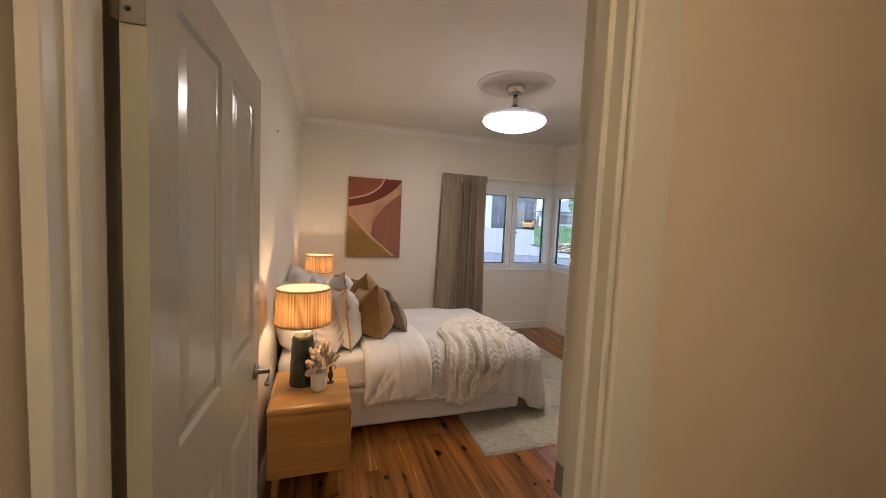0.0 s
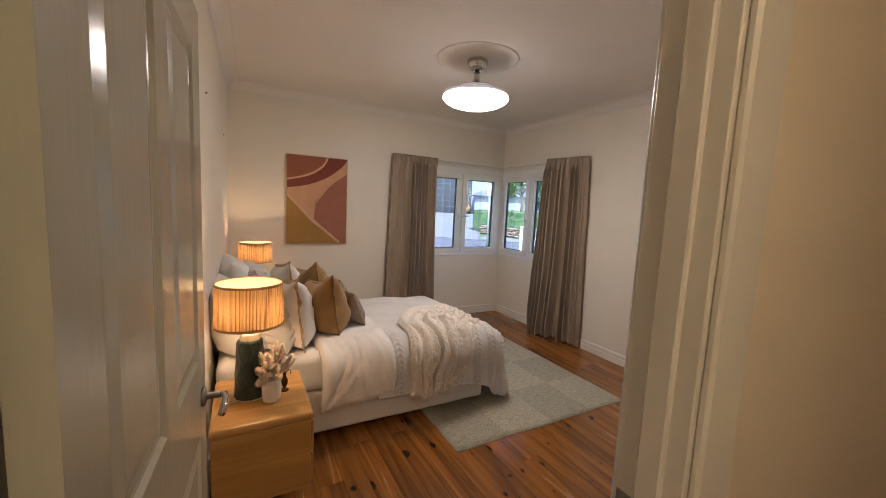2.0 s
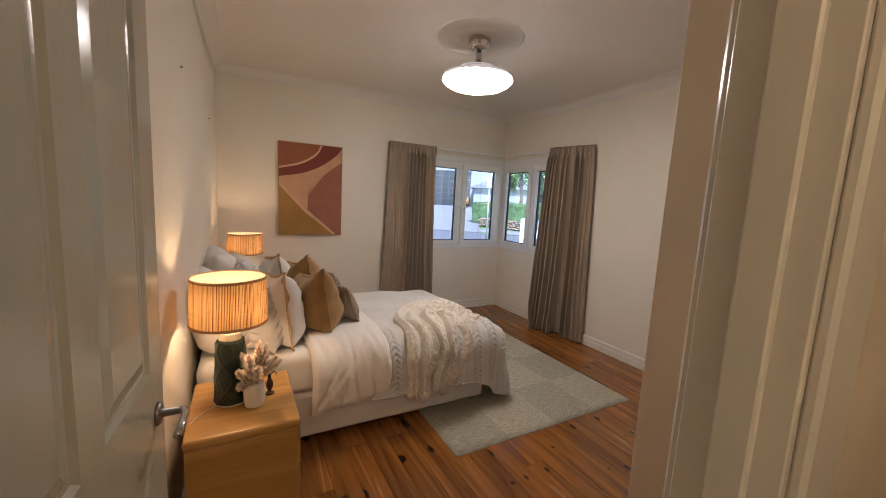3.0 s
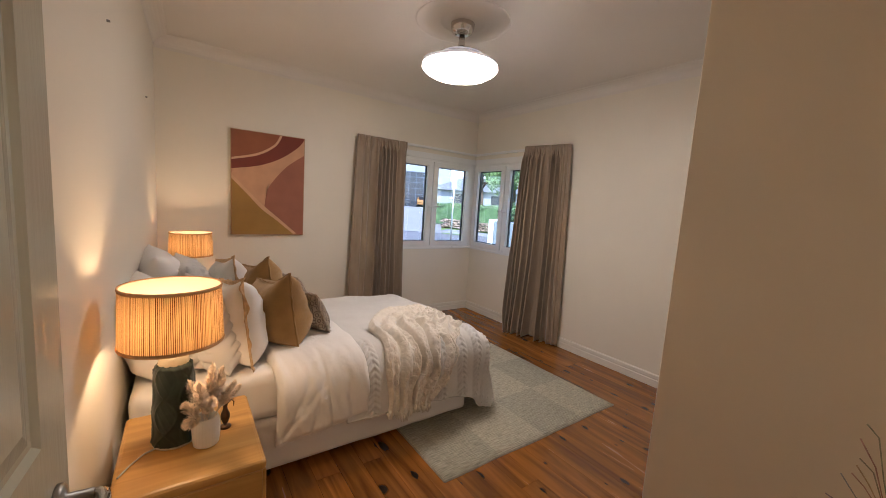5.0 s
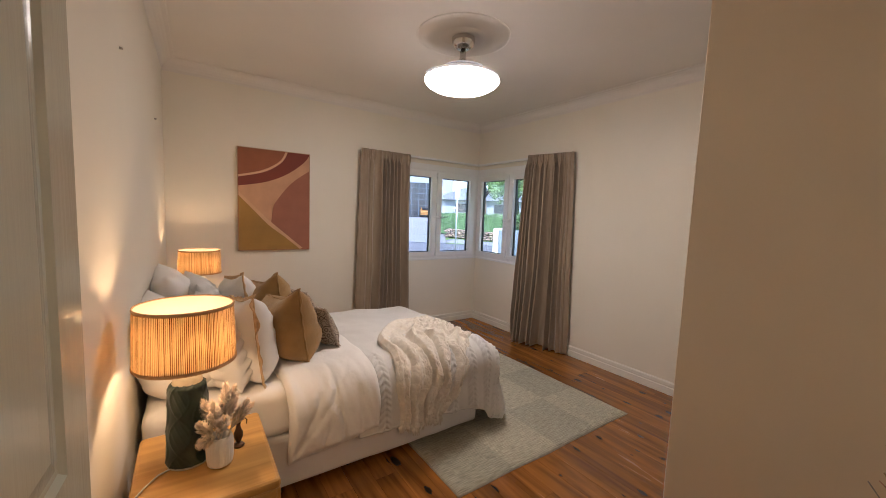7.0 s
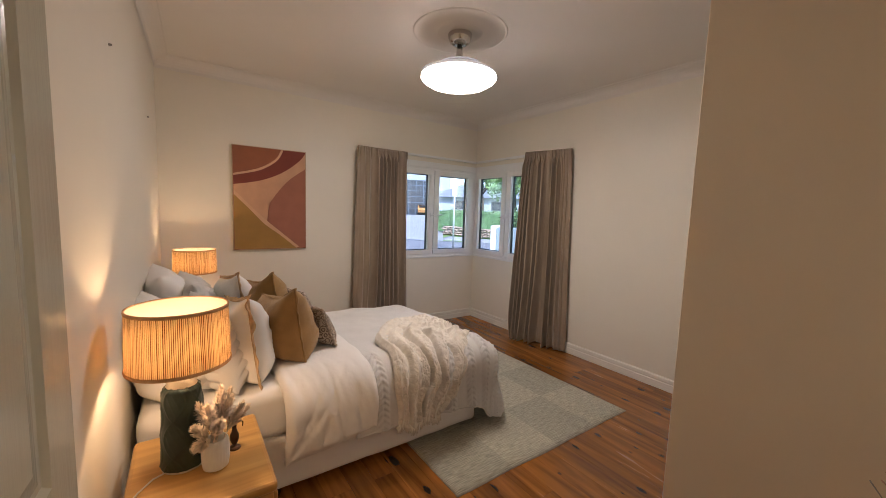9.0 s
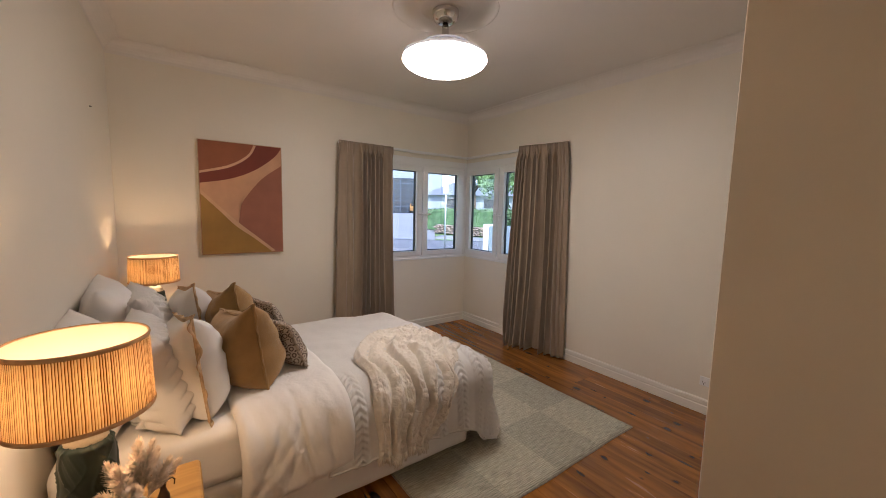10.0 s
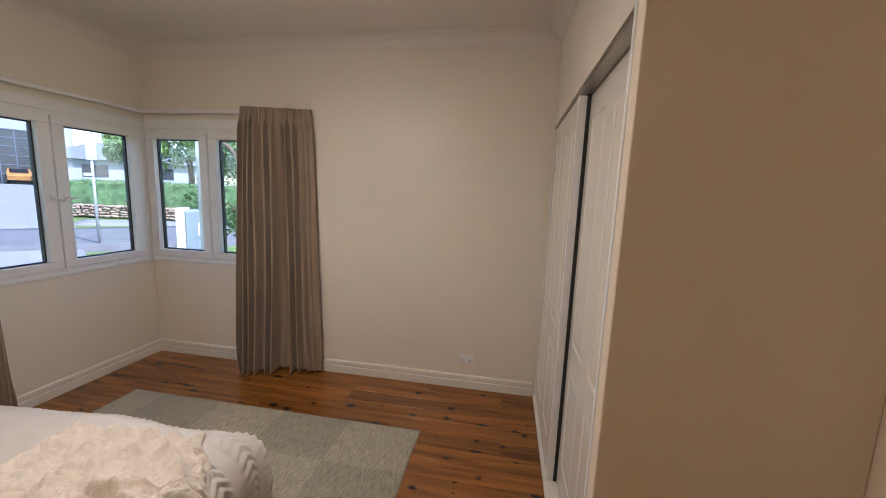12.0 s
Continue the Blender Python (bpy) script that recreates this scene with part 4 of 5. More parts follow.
# ---- table lamps ----
def raffia():
    """Upright straw strips that let the light through."""
    m = bpy.data.materials.new("raffia_shade")
    m.use_nodes = True
    nt, L = m.node_tree, m.node_tree.links
    N = nt.nodes.new
    co, sep = N("ShaderNodeTexCoord"), N("ShaderNodeSeparateXYZ")
    L.new(co.outputs["Object"], sep.inputs[0])
    at = N("ShaderNodeMath")
    at.operation = 'ARCTAN2'
    L.new(sep.outputs["Y"], at.inputs[0])
    L.new(sep.outputs["X"], at.inputs[1])
    cb = N("ShaderNodeCombineXYZ")
    L.new(at.outputs[0], cb.inputs[0])
    L.new(sep.outputs["Z"], cb.inputs[1])
    st = N("ShaderNodeMath")
    st.operation = 'MULTIPLY'
    st.inputs[1].default_value = 27.0
    L.new(at.outputs[0], st.inputs[0])
    wb = N("ShaderNodeTexNoise")
    wb.inputs["Scale"].default_value = 9.0
    L.new(co.outputs["Object"], wb.inputs["Vector"])
    sw = N("ShaderNodeMath")
    sw.operation = 'MULTIPLY_ADD'
    sw.inputs[1].default_value = 0.5
    L.new(wb.outputs["Fac"], sw.inputs[0])
    L.new(st.outputs[0], sw.inputs[2])
    fl, fr, wh = N("ShaderNodeMath"), N("ShaderNodeMath"), N("ShaderNodeTexWhiteNoise")
    fl.operation, fr.operation, wh.noise_dimensions = 'FLOOR', 'FRACT', '1D'
    L.new(sw.outputs[0], fl.inputs[0])
    L.new(sw.outputs[0], fr.inputs[0])
    L.new(fl.outputs[0], wh.inputs["W"])
    # the strips' own tone, and the dark joint between two of them, wider for some
    gap = N("ShaderNodeMath")
    gap.operation = 'MULTIPLY'
    gap.inputs[1].default_value = 0.42
    L.new(wh.outputs["Value"], gap.inputs[0])
    dif = N("ShaderNodeMath")
    dif.operation = 'SUBTRACT'
    L.new(fr.outputs[0], dif.inputs[0])
    L.new(gap.outputs[0], dif.inputs[1])
    mp = N("ShaderNodeMapping")
    mp.inputs["Scale"].default_value = (150, 2, 1)
    L.new(cb.outputs[0], mp.inputs[0])
    n = N("ShaderNodeTexNoise")
    n.inputs["Scale"].default_value, n.inputs["Detail"].default_value = 1.0, 2
    L.new(mp.outputs[0], n.inputs["Vector"])
    hf = N("ShaderNodeMath")
    hf.operation = 'MULTIPLY_ADD'
    hf.inputs[1].default_value = 0.35
    L.new(n.outputs["Fac"], hf.inputs[0])
    L.new(dif.outputs[0], hf.inputs[2])
    cr = N("ShaderNodeValToRGB")
    e = cr.color_ramp.elements
    e[0].position, e[0].color = 0.13, (0.17, 0.075, 0.024, 1)
    e[1].position, e[1].color = 0.75, (0.92, 0.78, 0.54, 1)
    k = cr.color_ramp.elements.new(0.30)
    k.color = (0.70, 0.50, 0.28, 1)
    L.new(hf.outputs[0], cr.inputs[0])
    di, tr, mx = N("ShaderNodeBsdfDiffuse"), N("ShaderNodeBsdfTranslucent"), N("ShaderNodeMixShader")
    mx.inputs[0].default_value = 0.72
    L.new(cr.outputs[0], di.inputs[0])
    L.new(cr.outputs[0], tr.inputs[0])
    bp = N("ShaderNodeBump")
    bp.inputs["Strength"].default_value, bp.inputs["Distance"].default_value = 0.6, 0.002
    L.new(hf.outputs[0], bp.inputs["Height"])
    L.new(bp.outputs[0], di.inputs["Normal"])
    L.new(di.outputs[0], mx.inputs[1])
    L.new(tr.outputs[0], mx.inputs[2])
    L.new(mx.outputs[0], nt.nodes["Material Output"].inputs[0])
    return m


M_RAFFIA = raffia()
M_LINING = bpy.data.materials.new("cream_lining")
M_LINING.use_nodes = True
_n, _l = M_LINING.node_tree.nodes, M_LINING.node_tree.links
_d, _t, _m = _n.new("ShaderNodeBsdfDiffuse"), _n.new("ShaderNodeBsdfTranslucent"), _n.new("ShaderNodeMixShader")
_d.inputs[0].default_value = _t.inputs[0].default_value = (0.80, 0.72, 0.58, 1)
_m.inputs[0].default_value = 0.6
_l.new(_d.outputs[0], _m.inputs[1])
_l.new(_t.outputs[0], _m.inputs[2])
_l.new(_m.outputs[0], _n["Material Output"].inputs[0])
M_BIND = material("shade_binding", (0.50, 0.31, 0.15), 0.9, scale=50, vary=0.15, bump=0.3)
M_GREEN = material("dark_green_ceramic", (0.017, 0.032, 0.022), 0.45, scale=14, vary=0.45, bump=0.0, coat=0.1)
M_CREAMCER = material("unglazed_cream_ceramic", (0.62, 0.54, 0.42), 0.6, scale=30, vary=0.08, bump=0.15)
M_BULB = glowing("warm_bulb", (1.0, 0.62, 0.28), 16.0)
M_CORD = material("white_cord", (0.7, 0.66, 0.6), 0.5, bump=0)


def table_lamp(place, top, hz, label):
    """top: height of the shade's upper rim, hz: the shade's height."""
    l = base("table_lamp", place, label, "table lamp", "bedside lamps")
    bm = bmesh.new()

    def body(u, v):
        a = 2 * math.pi * u
        r = 0.071 - 0.013 * v
        r = r * (1 - 0.25 * max(0, (v - 0.94) / 0.06) ** 2) if v > 0.94 else r
        vein = 0.0
        for k in range(5):
            c = k * 1.256 + 0.5
            d = (a - c + math.pi) % (2 * math.pi) - math.pi
            leaf = 0.55 * abs(math.sin(v * 7 + k * 1.7))
            vein += 0.0038 * math.exp(-((abs(d) - leaf) / 0.05) ** 2) + 0.0030 * math.exp(-(((d * 1.4 + v * 3 + k) % 0.5 - 0.25) / 0.03) ** 2) * (1 if abs(d) < leaf else 0)
        r += vein
        return Vector((r * math.cos(a), r * math.sin(a), 0.012 + 0.296 * v))
    sheet(bm, 120, 70, body, closed_u=True)
    part("body", bm, M_GREEN, l, "dark green ceramic base carved with leaves")
    bm = bmesh.new()
    lathe(bm, [(0.062, 0.0), (0.069, 0.003), (0.0705, 0.013)], 40)
    part("foot_ring", bm, M_CREAMCER, l, "cream unglazed foot")
    bm = bmesh.new()
    lathe(bm, [(0.050, 0.300), (0.047, 0.310), (0.045, 0.332), (0.040, 0.339), (0.020, 0.342)], 40)
    part("collar", bm, M_CREAMCER, l, "cream ceramic collar")
    bm = bmesh.new()
    lathe(bm, [(0.014, 0.341), (0.014, 0.41)], 16)
    part("socket", bm, M_STEEL, l)
    z0 = top - hz
    bm = bmesh.new()
    lathe(bm, [(0.158, z0 + 0.002), (0.152, z0 + hz - 0.002)], 96, cap=False)
    sh = part("shade", bm, M_RAFFIA, l, "straw strip drum shade, lit from inside")
    sh.modifiers.new("thickness", 'SOLIDIFY').thickness = 0.0015
    bm = bmesh.new()
    lathe(bm, [(0.1535, z0 + 0.004), (0.1475, z0 + hz - 0.004)], 64, cap=False)
    part("lining", bm, M_LINING, sh, "cream paper lining")
    for r, z in ((0.158, z0), (0.152, z0 + hz - 0.012)):
        bm = bmesh.new()
        lathe(bm, [(r + 0.001, z), (r + 0.0025, z + 0.006), (r + 0.001, z + 0.012), (r - 0.002, z + 0.012), (r - 0.002, z), (r + 0.001, z)], 72, cap=False)
        part("binding", bm, M_BIND, sh, "tan cloth binding")
    bm = bmesh.new()
    for a in (0, 2.094, 4.189):
        tube(bm, [(0.014 * math.cos(a), 0.014 * math.sin(a), z0 + 0.03), (0.154 * math.cos(a), 0.154 * math.sin(a), z0 + 0.008)], 0.0016, 6)
    part("spider", bm, M_STEEL, sh)
    bm = bmesh.new()
    bmesh.ops.create_uvsphere(bm, u_segments=18, v_segments=12, radius=0.028, matrix=Matrix.Translation((0, 0, z0 + 0.085)))
    bulb = part("bulb", bm, M_BULB, l, "small glowing frosted bulb", smooth=True)
    bulb.visible_shadow = False
    lamp = new("bulb_light", bpy.data.lights.new("bulb_light", 'POINT'))
    lamp.data.energy, lamp.data.color, lamp.data.shadow_soft_size = BULB_WATTS, LAMP_COLOUR, 0.028
    lamp.matrix_basis = pose(place[0], place[1], place[2] + z0 + 0.085)
    bm = bmesh.new()
    tube(bm, [(-0.05, -0.03, 0.004), (-0.09, -0.05, 0.0035), (-0.125, -0.10, 0.0035), (-0.150, -0.15, 0.0035)], 0.003, 6)
    part("cord", bm, M_CORD, l)
    return l


table_lamp((-0.072, 2.690, 0.5555), 0.595, 0.214, "lit table lamp, green ceramic base and straw shade")
table_lamp((0.018, 4.85, 0.5555), 0.575, 0.20, "lit table lamp with straw shade beyond the bed")

# ---- vase with dried grass, little bronze bird ----
vase = base("vase", (0.022, 2.608, 0.5555), "small ribbed white vase holding dried pampas grass", "vase")
vase.scale = (1.12, 1.12, 1.08)
bm = bmesh.new()


def vase_at(u, v):
    a = 2 * math.pi * u
    prof = ((0.028, 0), (0.036, 0.006), (0.0395, 0.03), (0.0405, 0.065), (0.0385, 0.092), (0.034, 0.103), (0.031, 0.104), (0.030, 0.09), (0.030, 0.05))
    s = v * (len(prof) - 1)
    i = min(int(s), len(prof) - 2)
    f = s - i
    r = prof[i][0] * (1 - f) + prof[i + 1][0] * f + 0.0005 * math.cos(a * 26) * (1 if v < 0.6 else 0)
    return Vector((r * math.cos(a), r * math.sin(a), prof[i][1] * (1 - f) + prof[i + 1][1] * f))


sheet(bm, 104, 24, vase_at, closed_u=True)
bm.faces.new([bm.verts[i] for i in range(104)]) if bm.verts.ensure_lookup_table() is None else None
part("body", bm, material("matt_white_ceramic", (0.74, 0.70, 0.65), 0.6, scale=20, vary=0.04, bump=0.08), vase)
M_PAMPAS = material("dried_grass", (0.90, 0.76, 0.61), 0.95, scale=40, vary=0.25, bump=0.3)
rnd = random.Random(4)
for tip in ((-0.050, -0.03, 0.165), (-0.040, 0.02, 0.215), (-0.02, -0.03, 0.23), (0.02, 0.01, 0.265), (0.045, 0.02, 0.245), (0.075, -0.01, 0.20), (0.09, 0.03, 0.165), (-0.045, -0.05, 0.115), (0.01, -0.06, 0.185), (0.05, 0.045, 0.205)):
    bm = bmesh.new()
    a, c = Vector((rnd.uniform(-0.012, 0.012), rnd.uniform(-0.012, 0.012), 0.055)), Vector(tip)
    b = Vector((a.x * 0.8 + c.x * 0.3, a.y * 0.8 + c.y * 0.3, 0.125))
    curve_at = lambda s: a * (1 - s) ** 2 + b * 2 * s * (1 - s) + c * s * s
    tube(bm, [curve_at(k / 8) for k in range(9)], 0.0012, 5)
    for k in range(460):
        s = 0.45 + 0.55 * rnd.random()
        p = curve_at(s)
        d = (curve_at(min(s + 0.05, 1)) - curve_at(max(s - 0.05, 0))).normalized()
        side = Vector((rnd.gauss(0, 1), rnd.gauss(0, 1), rnd.gauss(0, 0.6))).normalized()
        w = 0.026 * math.sin(math.pi * min(max((s - 0.40) / 0.66, 0.05), 0.97))
        q = p + side * w + d * 0.018
        t = d.cross(side).normalized() * 0.0022
        m0 = (p + q) / 2
        vs = [bm.verts.new(v) for v in (p, m0 + t, q, m0 - t)]
        bm.faces.new(vs)
    part("plume", bm, M_PAMPAS, vase, "pale dried pampas plume")
M_BRONZE = material("dark_bronze", (0.09, 0.045, 0.02), 0.4, 0.7, scale=30, vary=0.3, bump=0.1)
bird = base("figurine", (0.090, 2.690, 0.5555), "small dark bronze bird figurine on the bedside table", "figurine")
bm = bmesh.new()
lathe(bm, [(0.020, 0), (0.022, 0.004), (0.016, 0.010), (0.005, 0.014)], 20)
part("foot", bm, M_BRONZE, bird)
bm = bmesh.new()
lathe(bm, [(0.005, 0.012), (0.011, 0.025), (0.017, 0.042), (0.016, 0.058), (0.010, 0.072), (0.007, 0.086), (0.009, 0.095), (0.004, 0.104)], 20)
part("body", bm, M_BRONZE, bird)
bm = bmesh.new()
tube(bm, [(0.002, 0, 0.097), (0.022, -0.004, 0.113), (0.030, -0.005, 0.103), (0.028, -0.004, 0.086)], 0.0032, 6, 0.0018)
part("beak", bm, M_BRONZE, bird, smooth=True)

# ---- painting ----
painting = base("painting", (0.352, 5.255, 1.076), "abstract painting of rust, cream and ochre curves", "painting")
PW, PH = 0.678, 1.014
part("canvas", boxes((0, PW, 0, 0.036, 0, PH), bevel=0.002), material("rust_paint", (0.30, 0.105, 0.05), 0.8, scale=6, vary=0.10, bump=0.25, fine=420), painting, "rust painted canvas")


def paint(name, upper, lower, colour, layer, label):
    """A painted field between two curves given as (u, v) with v down from the top."""
    def along(pts, s):
        s = s * (len(pts) - 1)
        i = min(int(s), len(pts) - 2)
        p = [Vector(pts[max(min(k, len(pts) - 1), 0)]) for k in (i - 1, i, i + 1, i + 2)]
        f = s - i
        q = 0.5 * (2 * p[1] + (p[2] - p[0]) * f + (2 * p[0] - 5 * p[1] + 4 * p[2] - p[3]) * f * f + (3 * p[1] - p[0] - 3 * p[2] + p[3]) * f ** 3)
        return Vector((min(max(q.x, 0.003), 0.997), min(max(q.y, 0.003), 0.997)))
    bm = bmesh.new()
    sheet(bm, 40, 1, lambda u, v: (lambda q: Vector((q.x * PW, -0.0006 * layer, (1 - q.y) * PH)))(along(upper, u).lerp(along(lower, u), v)), smooth=False)
    part(name, bm, material(name + "_paint", colour, 0.8, scale=7, vary=0.08, bump=0.25, fine=420), painting, label)


paint("red_band", [(0, 0.28), (0.35, 0.21), (0.58, 0.11), (0.68, 0.0), (0.85, 0.0)], [(0, 0.37), (0.35, 0.32), (0.65, 0.23), (0.9, 0.10), (1.0, 0.0)], (0.20, 0.045, 0.03), 1, "dark red band")
paint("cream_line", [(0, 0.265), (0.33, 0.20), (0.56, 0.10), (0.645, 0.0)], [(0, 0.285), (0.35, 0.218), (0.585, 0.112), (0.68, 0.0)], (0.66, 0.40, 0.24), 2, "thin cream line")
paint("rose_field", [(0.40, 0.72), (0.47, 0.55), (0.62, 0.40), (0.80, 0.27), (1.0, 0.16)], [(0.40, 0.72), (0.55, 0.80), (0.72, 0.89), (0.88, 0.98), (1.0, 1.0)], (0.33, 0.13, 0.08), 1, "dusty rose field")
paint("rose_corner", [(0.86, 0.968), (1.0, 0.16)], [(0.9, 1.0), (1.0, 1.0)], (0.33, 0.13, 0.08), 1.4, "dusty rose corner")
paint("cream_band", [(0, 0.37), (0.35, 0.32), (0.65, 0.23), (0.9, 0.10), (1.0, 0.01)], [(0, 0.43), (0.40, 0.72), (0.47, 0.55), (0.72, 0.32), (1.0, 0.17)], (0.58, 0.33, 0.19), 2, "pale peach band")
paint("cream_seam", [(0, 0.42), (0.20, 0.56), (0.41, 0.70), (0.65, 0.84), (0.90, 0.985)], [(0, 0.46), (0.20, 0.60), (0.40, 0.745), (0.62, 0.86), (0.86, 0.997)], (0.62, 0.38, 0.22), 3, "thin cream seam")
paint("ochre_field", [(0, 0.455), (0.20, 0.595), (0.40, 0.74), (0.62, 0.855), (0.87, 0.997)], [(0, 0.997), (0.2, 0.997), (0.4, 0.997), (0.6, 0.997), (0.86, 0.997)], (0.34, 0.19, 0.045), 2, "ochre field")
bm = boxes((-0.004, PW + 0.004, 0.004, 0.036, -0.006, -0.001), (-0.004, PW + 0.004, 0.004, 0.036, PH + 0.001, PH + 0.006), (-0.006, -0.001, 0.004, 0.036, -0.006, PH + 0.006), (PW + 0.001, PW + 0.006, 0.004, 0.036, -0.006, PH + 0.006))
part("frame", bm, material("pale_oak_frame", (0.5, 0.36, 0.22), 0.5, bump=0.1), painting, "thin pale timber frame")

# ---- ceiling fan light with folded blades ----
FX, FY = 1.595, 3.33
fan = base("ceiling_fan", (FX, FY, 0), "chrome ceiling fan with folded blades and lit dome", "ceiling fan")
bm = bmesh.new()
lathe(bm, [(0.070, 2.7735), (0.084, 2.765), (0.083, 2.740), (0.070, 2.708), (0.045, 2.690), (0.020, 2.686)], 40)
part("canopy", bm, M_CHROME, fan)
bm = bmesh.new()
lathe(bm, [(0.016, 2.688), (0.016, 2.675)], 20)
part("ball_joint", bm, M_DARK, fan)
bm = bmesh.new()
lathe(bm, [(0.022, 2.676), (0.021, 2.650), (0.025, 2.625), (0.036, 2.600), (0.060, 2.577), (0.105, 2.556), (0.16, 2.544), (0.19, 2.536), (0.20, 2.524), (0.195, 2.515)], 56)
part("motor_housing", bm, M_CHROME, fan, "chrome trumpet-shaped housing")
M_BLADE = clear_glass("clear_blade")
for k in range(4):
    bm = bmesh.new()

    def blade(u, v, k=k):
        a = radians(k * 90 + 20) + u * 1.45
        r = 0.175 + 0.085 * v * math.sin(math.pi * min(u * 0.9 + 0.1, 1)) ** 0.5
        return Vector((r * math.cos(a), r * math.sin(a), 2.513 - 0.003 * k + 0.006 * v))
    sheet(bm, 24, 4, blade)
    bl = part("blade", bm, M_BLADE, fan, "folded clear blade")
    bl.modifiers.new("thickness", 'SOLIDIFY').thickness = 0.003
    bl.visible_shadow = False
bm = bmesh.new()
lathe(bm, [(0.19, 2.516), (0.245, 2.503), (0.263, 2.492), (0.2670, 2.486), (0.2665, 2.475), (0.258, 2.470)], 64, cap=False)
part("rim", bm, glowing("lit_rim", (1.0, 0.83, 0.72), 0.009 * FAN_GLOW), fan, "opal rim of the dome, lit from inside")
bm = bmesh.new()
lathe(bm, [(0.2665, 2.4765), (0.2695, 2.466), (0.254, 2.447), (0.215, 2.424), (0.15, 2.404), (0.07, 2.394), (0.01, 2.392)], 64, cap=True)
part("dome", bm, glowing("lit_dome", (1.0, 0.82, 0.62), FAN_GLOW), fan, "white glass dome, lit", smooth=True)

rose = bmesh.new()
lathe(rose, [(0.335, CEIL + 0.001), (0.332, CEIL - 0.0030), (0.322, CEIL - 0.0042), (0.312, CEIL - 0.0030), (0.304, CEIL - 0.0012), (0.17, CEIL - 0.0012), (0.165, CEIL - 0.0036), (0.152, CEIL - 0.0048), (0.140, CEIL - 0.0030), (0.128, CEIL - 0.0042), (0.118, CEIL - 0.0024), (0.05, CEIL - 0.0018)], 72, (FX, FY, 0))
solid("ceiling_rose", rose, M_CEIL, "white round plaster ceiling rose above the fan", "ceiling rose", "structure")

# ---- sliding wardrobe ----
robe = base("wardrobe", (0, 0, 0), "built-in wardrobe with two white gloss sliding panel doors", "wardrobe")
part("side_jamb", boxes((NIB_X + 0.063, NIB_X + 0.085, 1.62, ROBE_Y + 0.003, 0.0, 2.13), bevel=0.002), M_PVC, robe)
part("head_track", boxes((NIB_X + 0.085, EX - 0.001, 1.64, ROBE_Y - 0.004, 2.108, 2.129)), M_STEEL, robe, "grey metal top track")
part("floor_track", boxes((NIB_X + 0.085, EX - 0.02, 1.63, ROBE_Y + 0.012, 0.001, 0.022), bevel=0.003), M_TRIM, robe, "white floor track")
# back board coloured near black, so the shade inside is in its colour
part("interior_shade", boxes((NIB_X + 0.064, EX - 0.002, DOOR_N + 0.002, DOOR_N + 0.02, 0.001, 2.1)), M_DARK, robe, "near-black board standing in for the shade inside the wardrobe")


def sliding_door(x0, x1, y):
    w, h = x1 - x0, 2.075
    p = [(0.12, w / 2 - 0.055, 0.16, 0.72, 0), (w / 2 + 0.055, w - 0.12, 0.16, 0.72, 0), (0.12, w / 2 - 0.055, 0.84, 1.96, 0), (w / 2 + 0.055, w - 0.12, 0.84, 1.96, 0)]
    bm = panel_leaf(w, h, 0.034, p)
    bmesh.ops.transform(bm, matrix=pose(x1, y - 0.034, 0.030, 0, 0, 90), verts=bm.verts[:])
    d = part("sliding_door", bm, M_TRIM, robe, "white gloss moulded panel sliding door")
    for e in (x0 - 0.001, x1 - 0.019):
        part("edge_strip", boxes((e, e + 0.020, y - 0.036, y + 0.004, 0.028, 2.107), bevel=0.002), M_PVC, d)
    return d


sliding_door(NIB_X + 0.088, 2.52, 1.682)
sliding_door(2.47, EX - 0.012, 1.735)
# added black strip that paints the shade in the gap between the doors
part("gap_shade_strip", boxes((2.4605, 2.4685, 1.6832, 1.7005, 0.03, 2.106)), M_DARK, robe, "black strip standing in for the shaded gap between the doors")

# ---- small fixtures ----
def power_point(place, along, label, name="power_point", gangs=2):
    o = base(name, (0, 0, 0), label, "power point" if name == "power_point" else "light switch")
    m = pose(*place, 0, 0, {'-x': 90, '-y': 0}[along]) if along == '-y' else pose(*place, 0, 0, -90)

    def add(nm, rows, mat, bevel=0.001):
        bm = boxes(*rows, bevel=bevel)
        bmesh.ops.transform(bm, matrix=m, verts=bm.verts[:])
        return part(nm, bm, mat, o)
    add("plate", [(-0.058, 0.058, -0.009, 0.0, -0.036, 0.036)], M_PVC, 0.003)
    for s in (-1, 1)[:gangs]:
        if name == "power_point":
            add("rocker", [(s * 0.030 - 0.006 + 0.012, s * 0.030 + 0.006 + 0.012, -0.012, -0.008, 0.010, 0.026)], M_PVC)
            add("slot", [(s * 0.030 - 0.010, s * 0.030 - 0.007, -0.0096, -0.0085, -0.012, 0.0), (s * 0.030 + 0.007, s * 0.030 + 0.010, -0.0096, -0.0085, -0.012, 0.0), (s * 0.030 - 0.0015, s * 0.030 + 0.0015, -0.0096, -0.0085, -0.026, -0.014)], M_DARK, 0)
        else:
            add("rocker", [(s * 0.02 - 0.007, s * 0.02 + 0.007, -0.013, -0.008, -0.012, 0.012)], M_PVC)
    return o


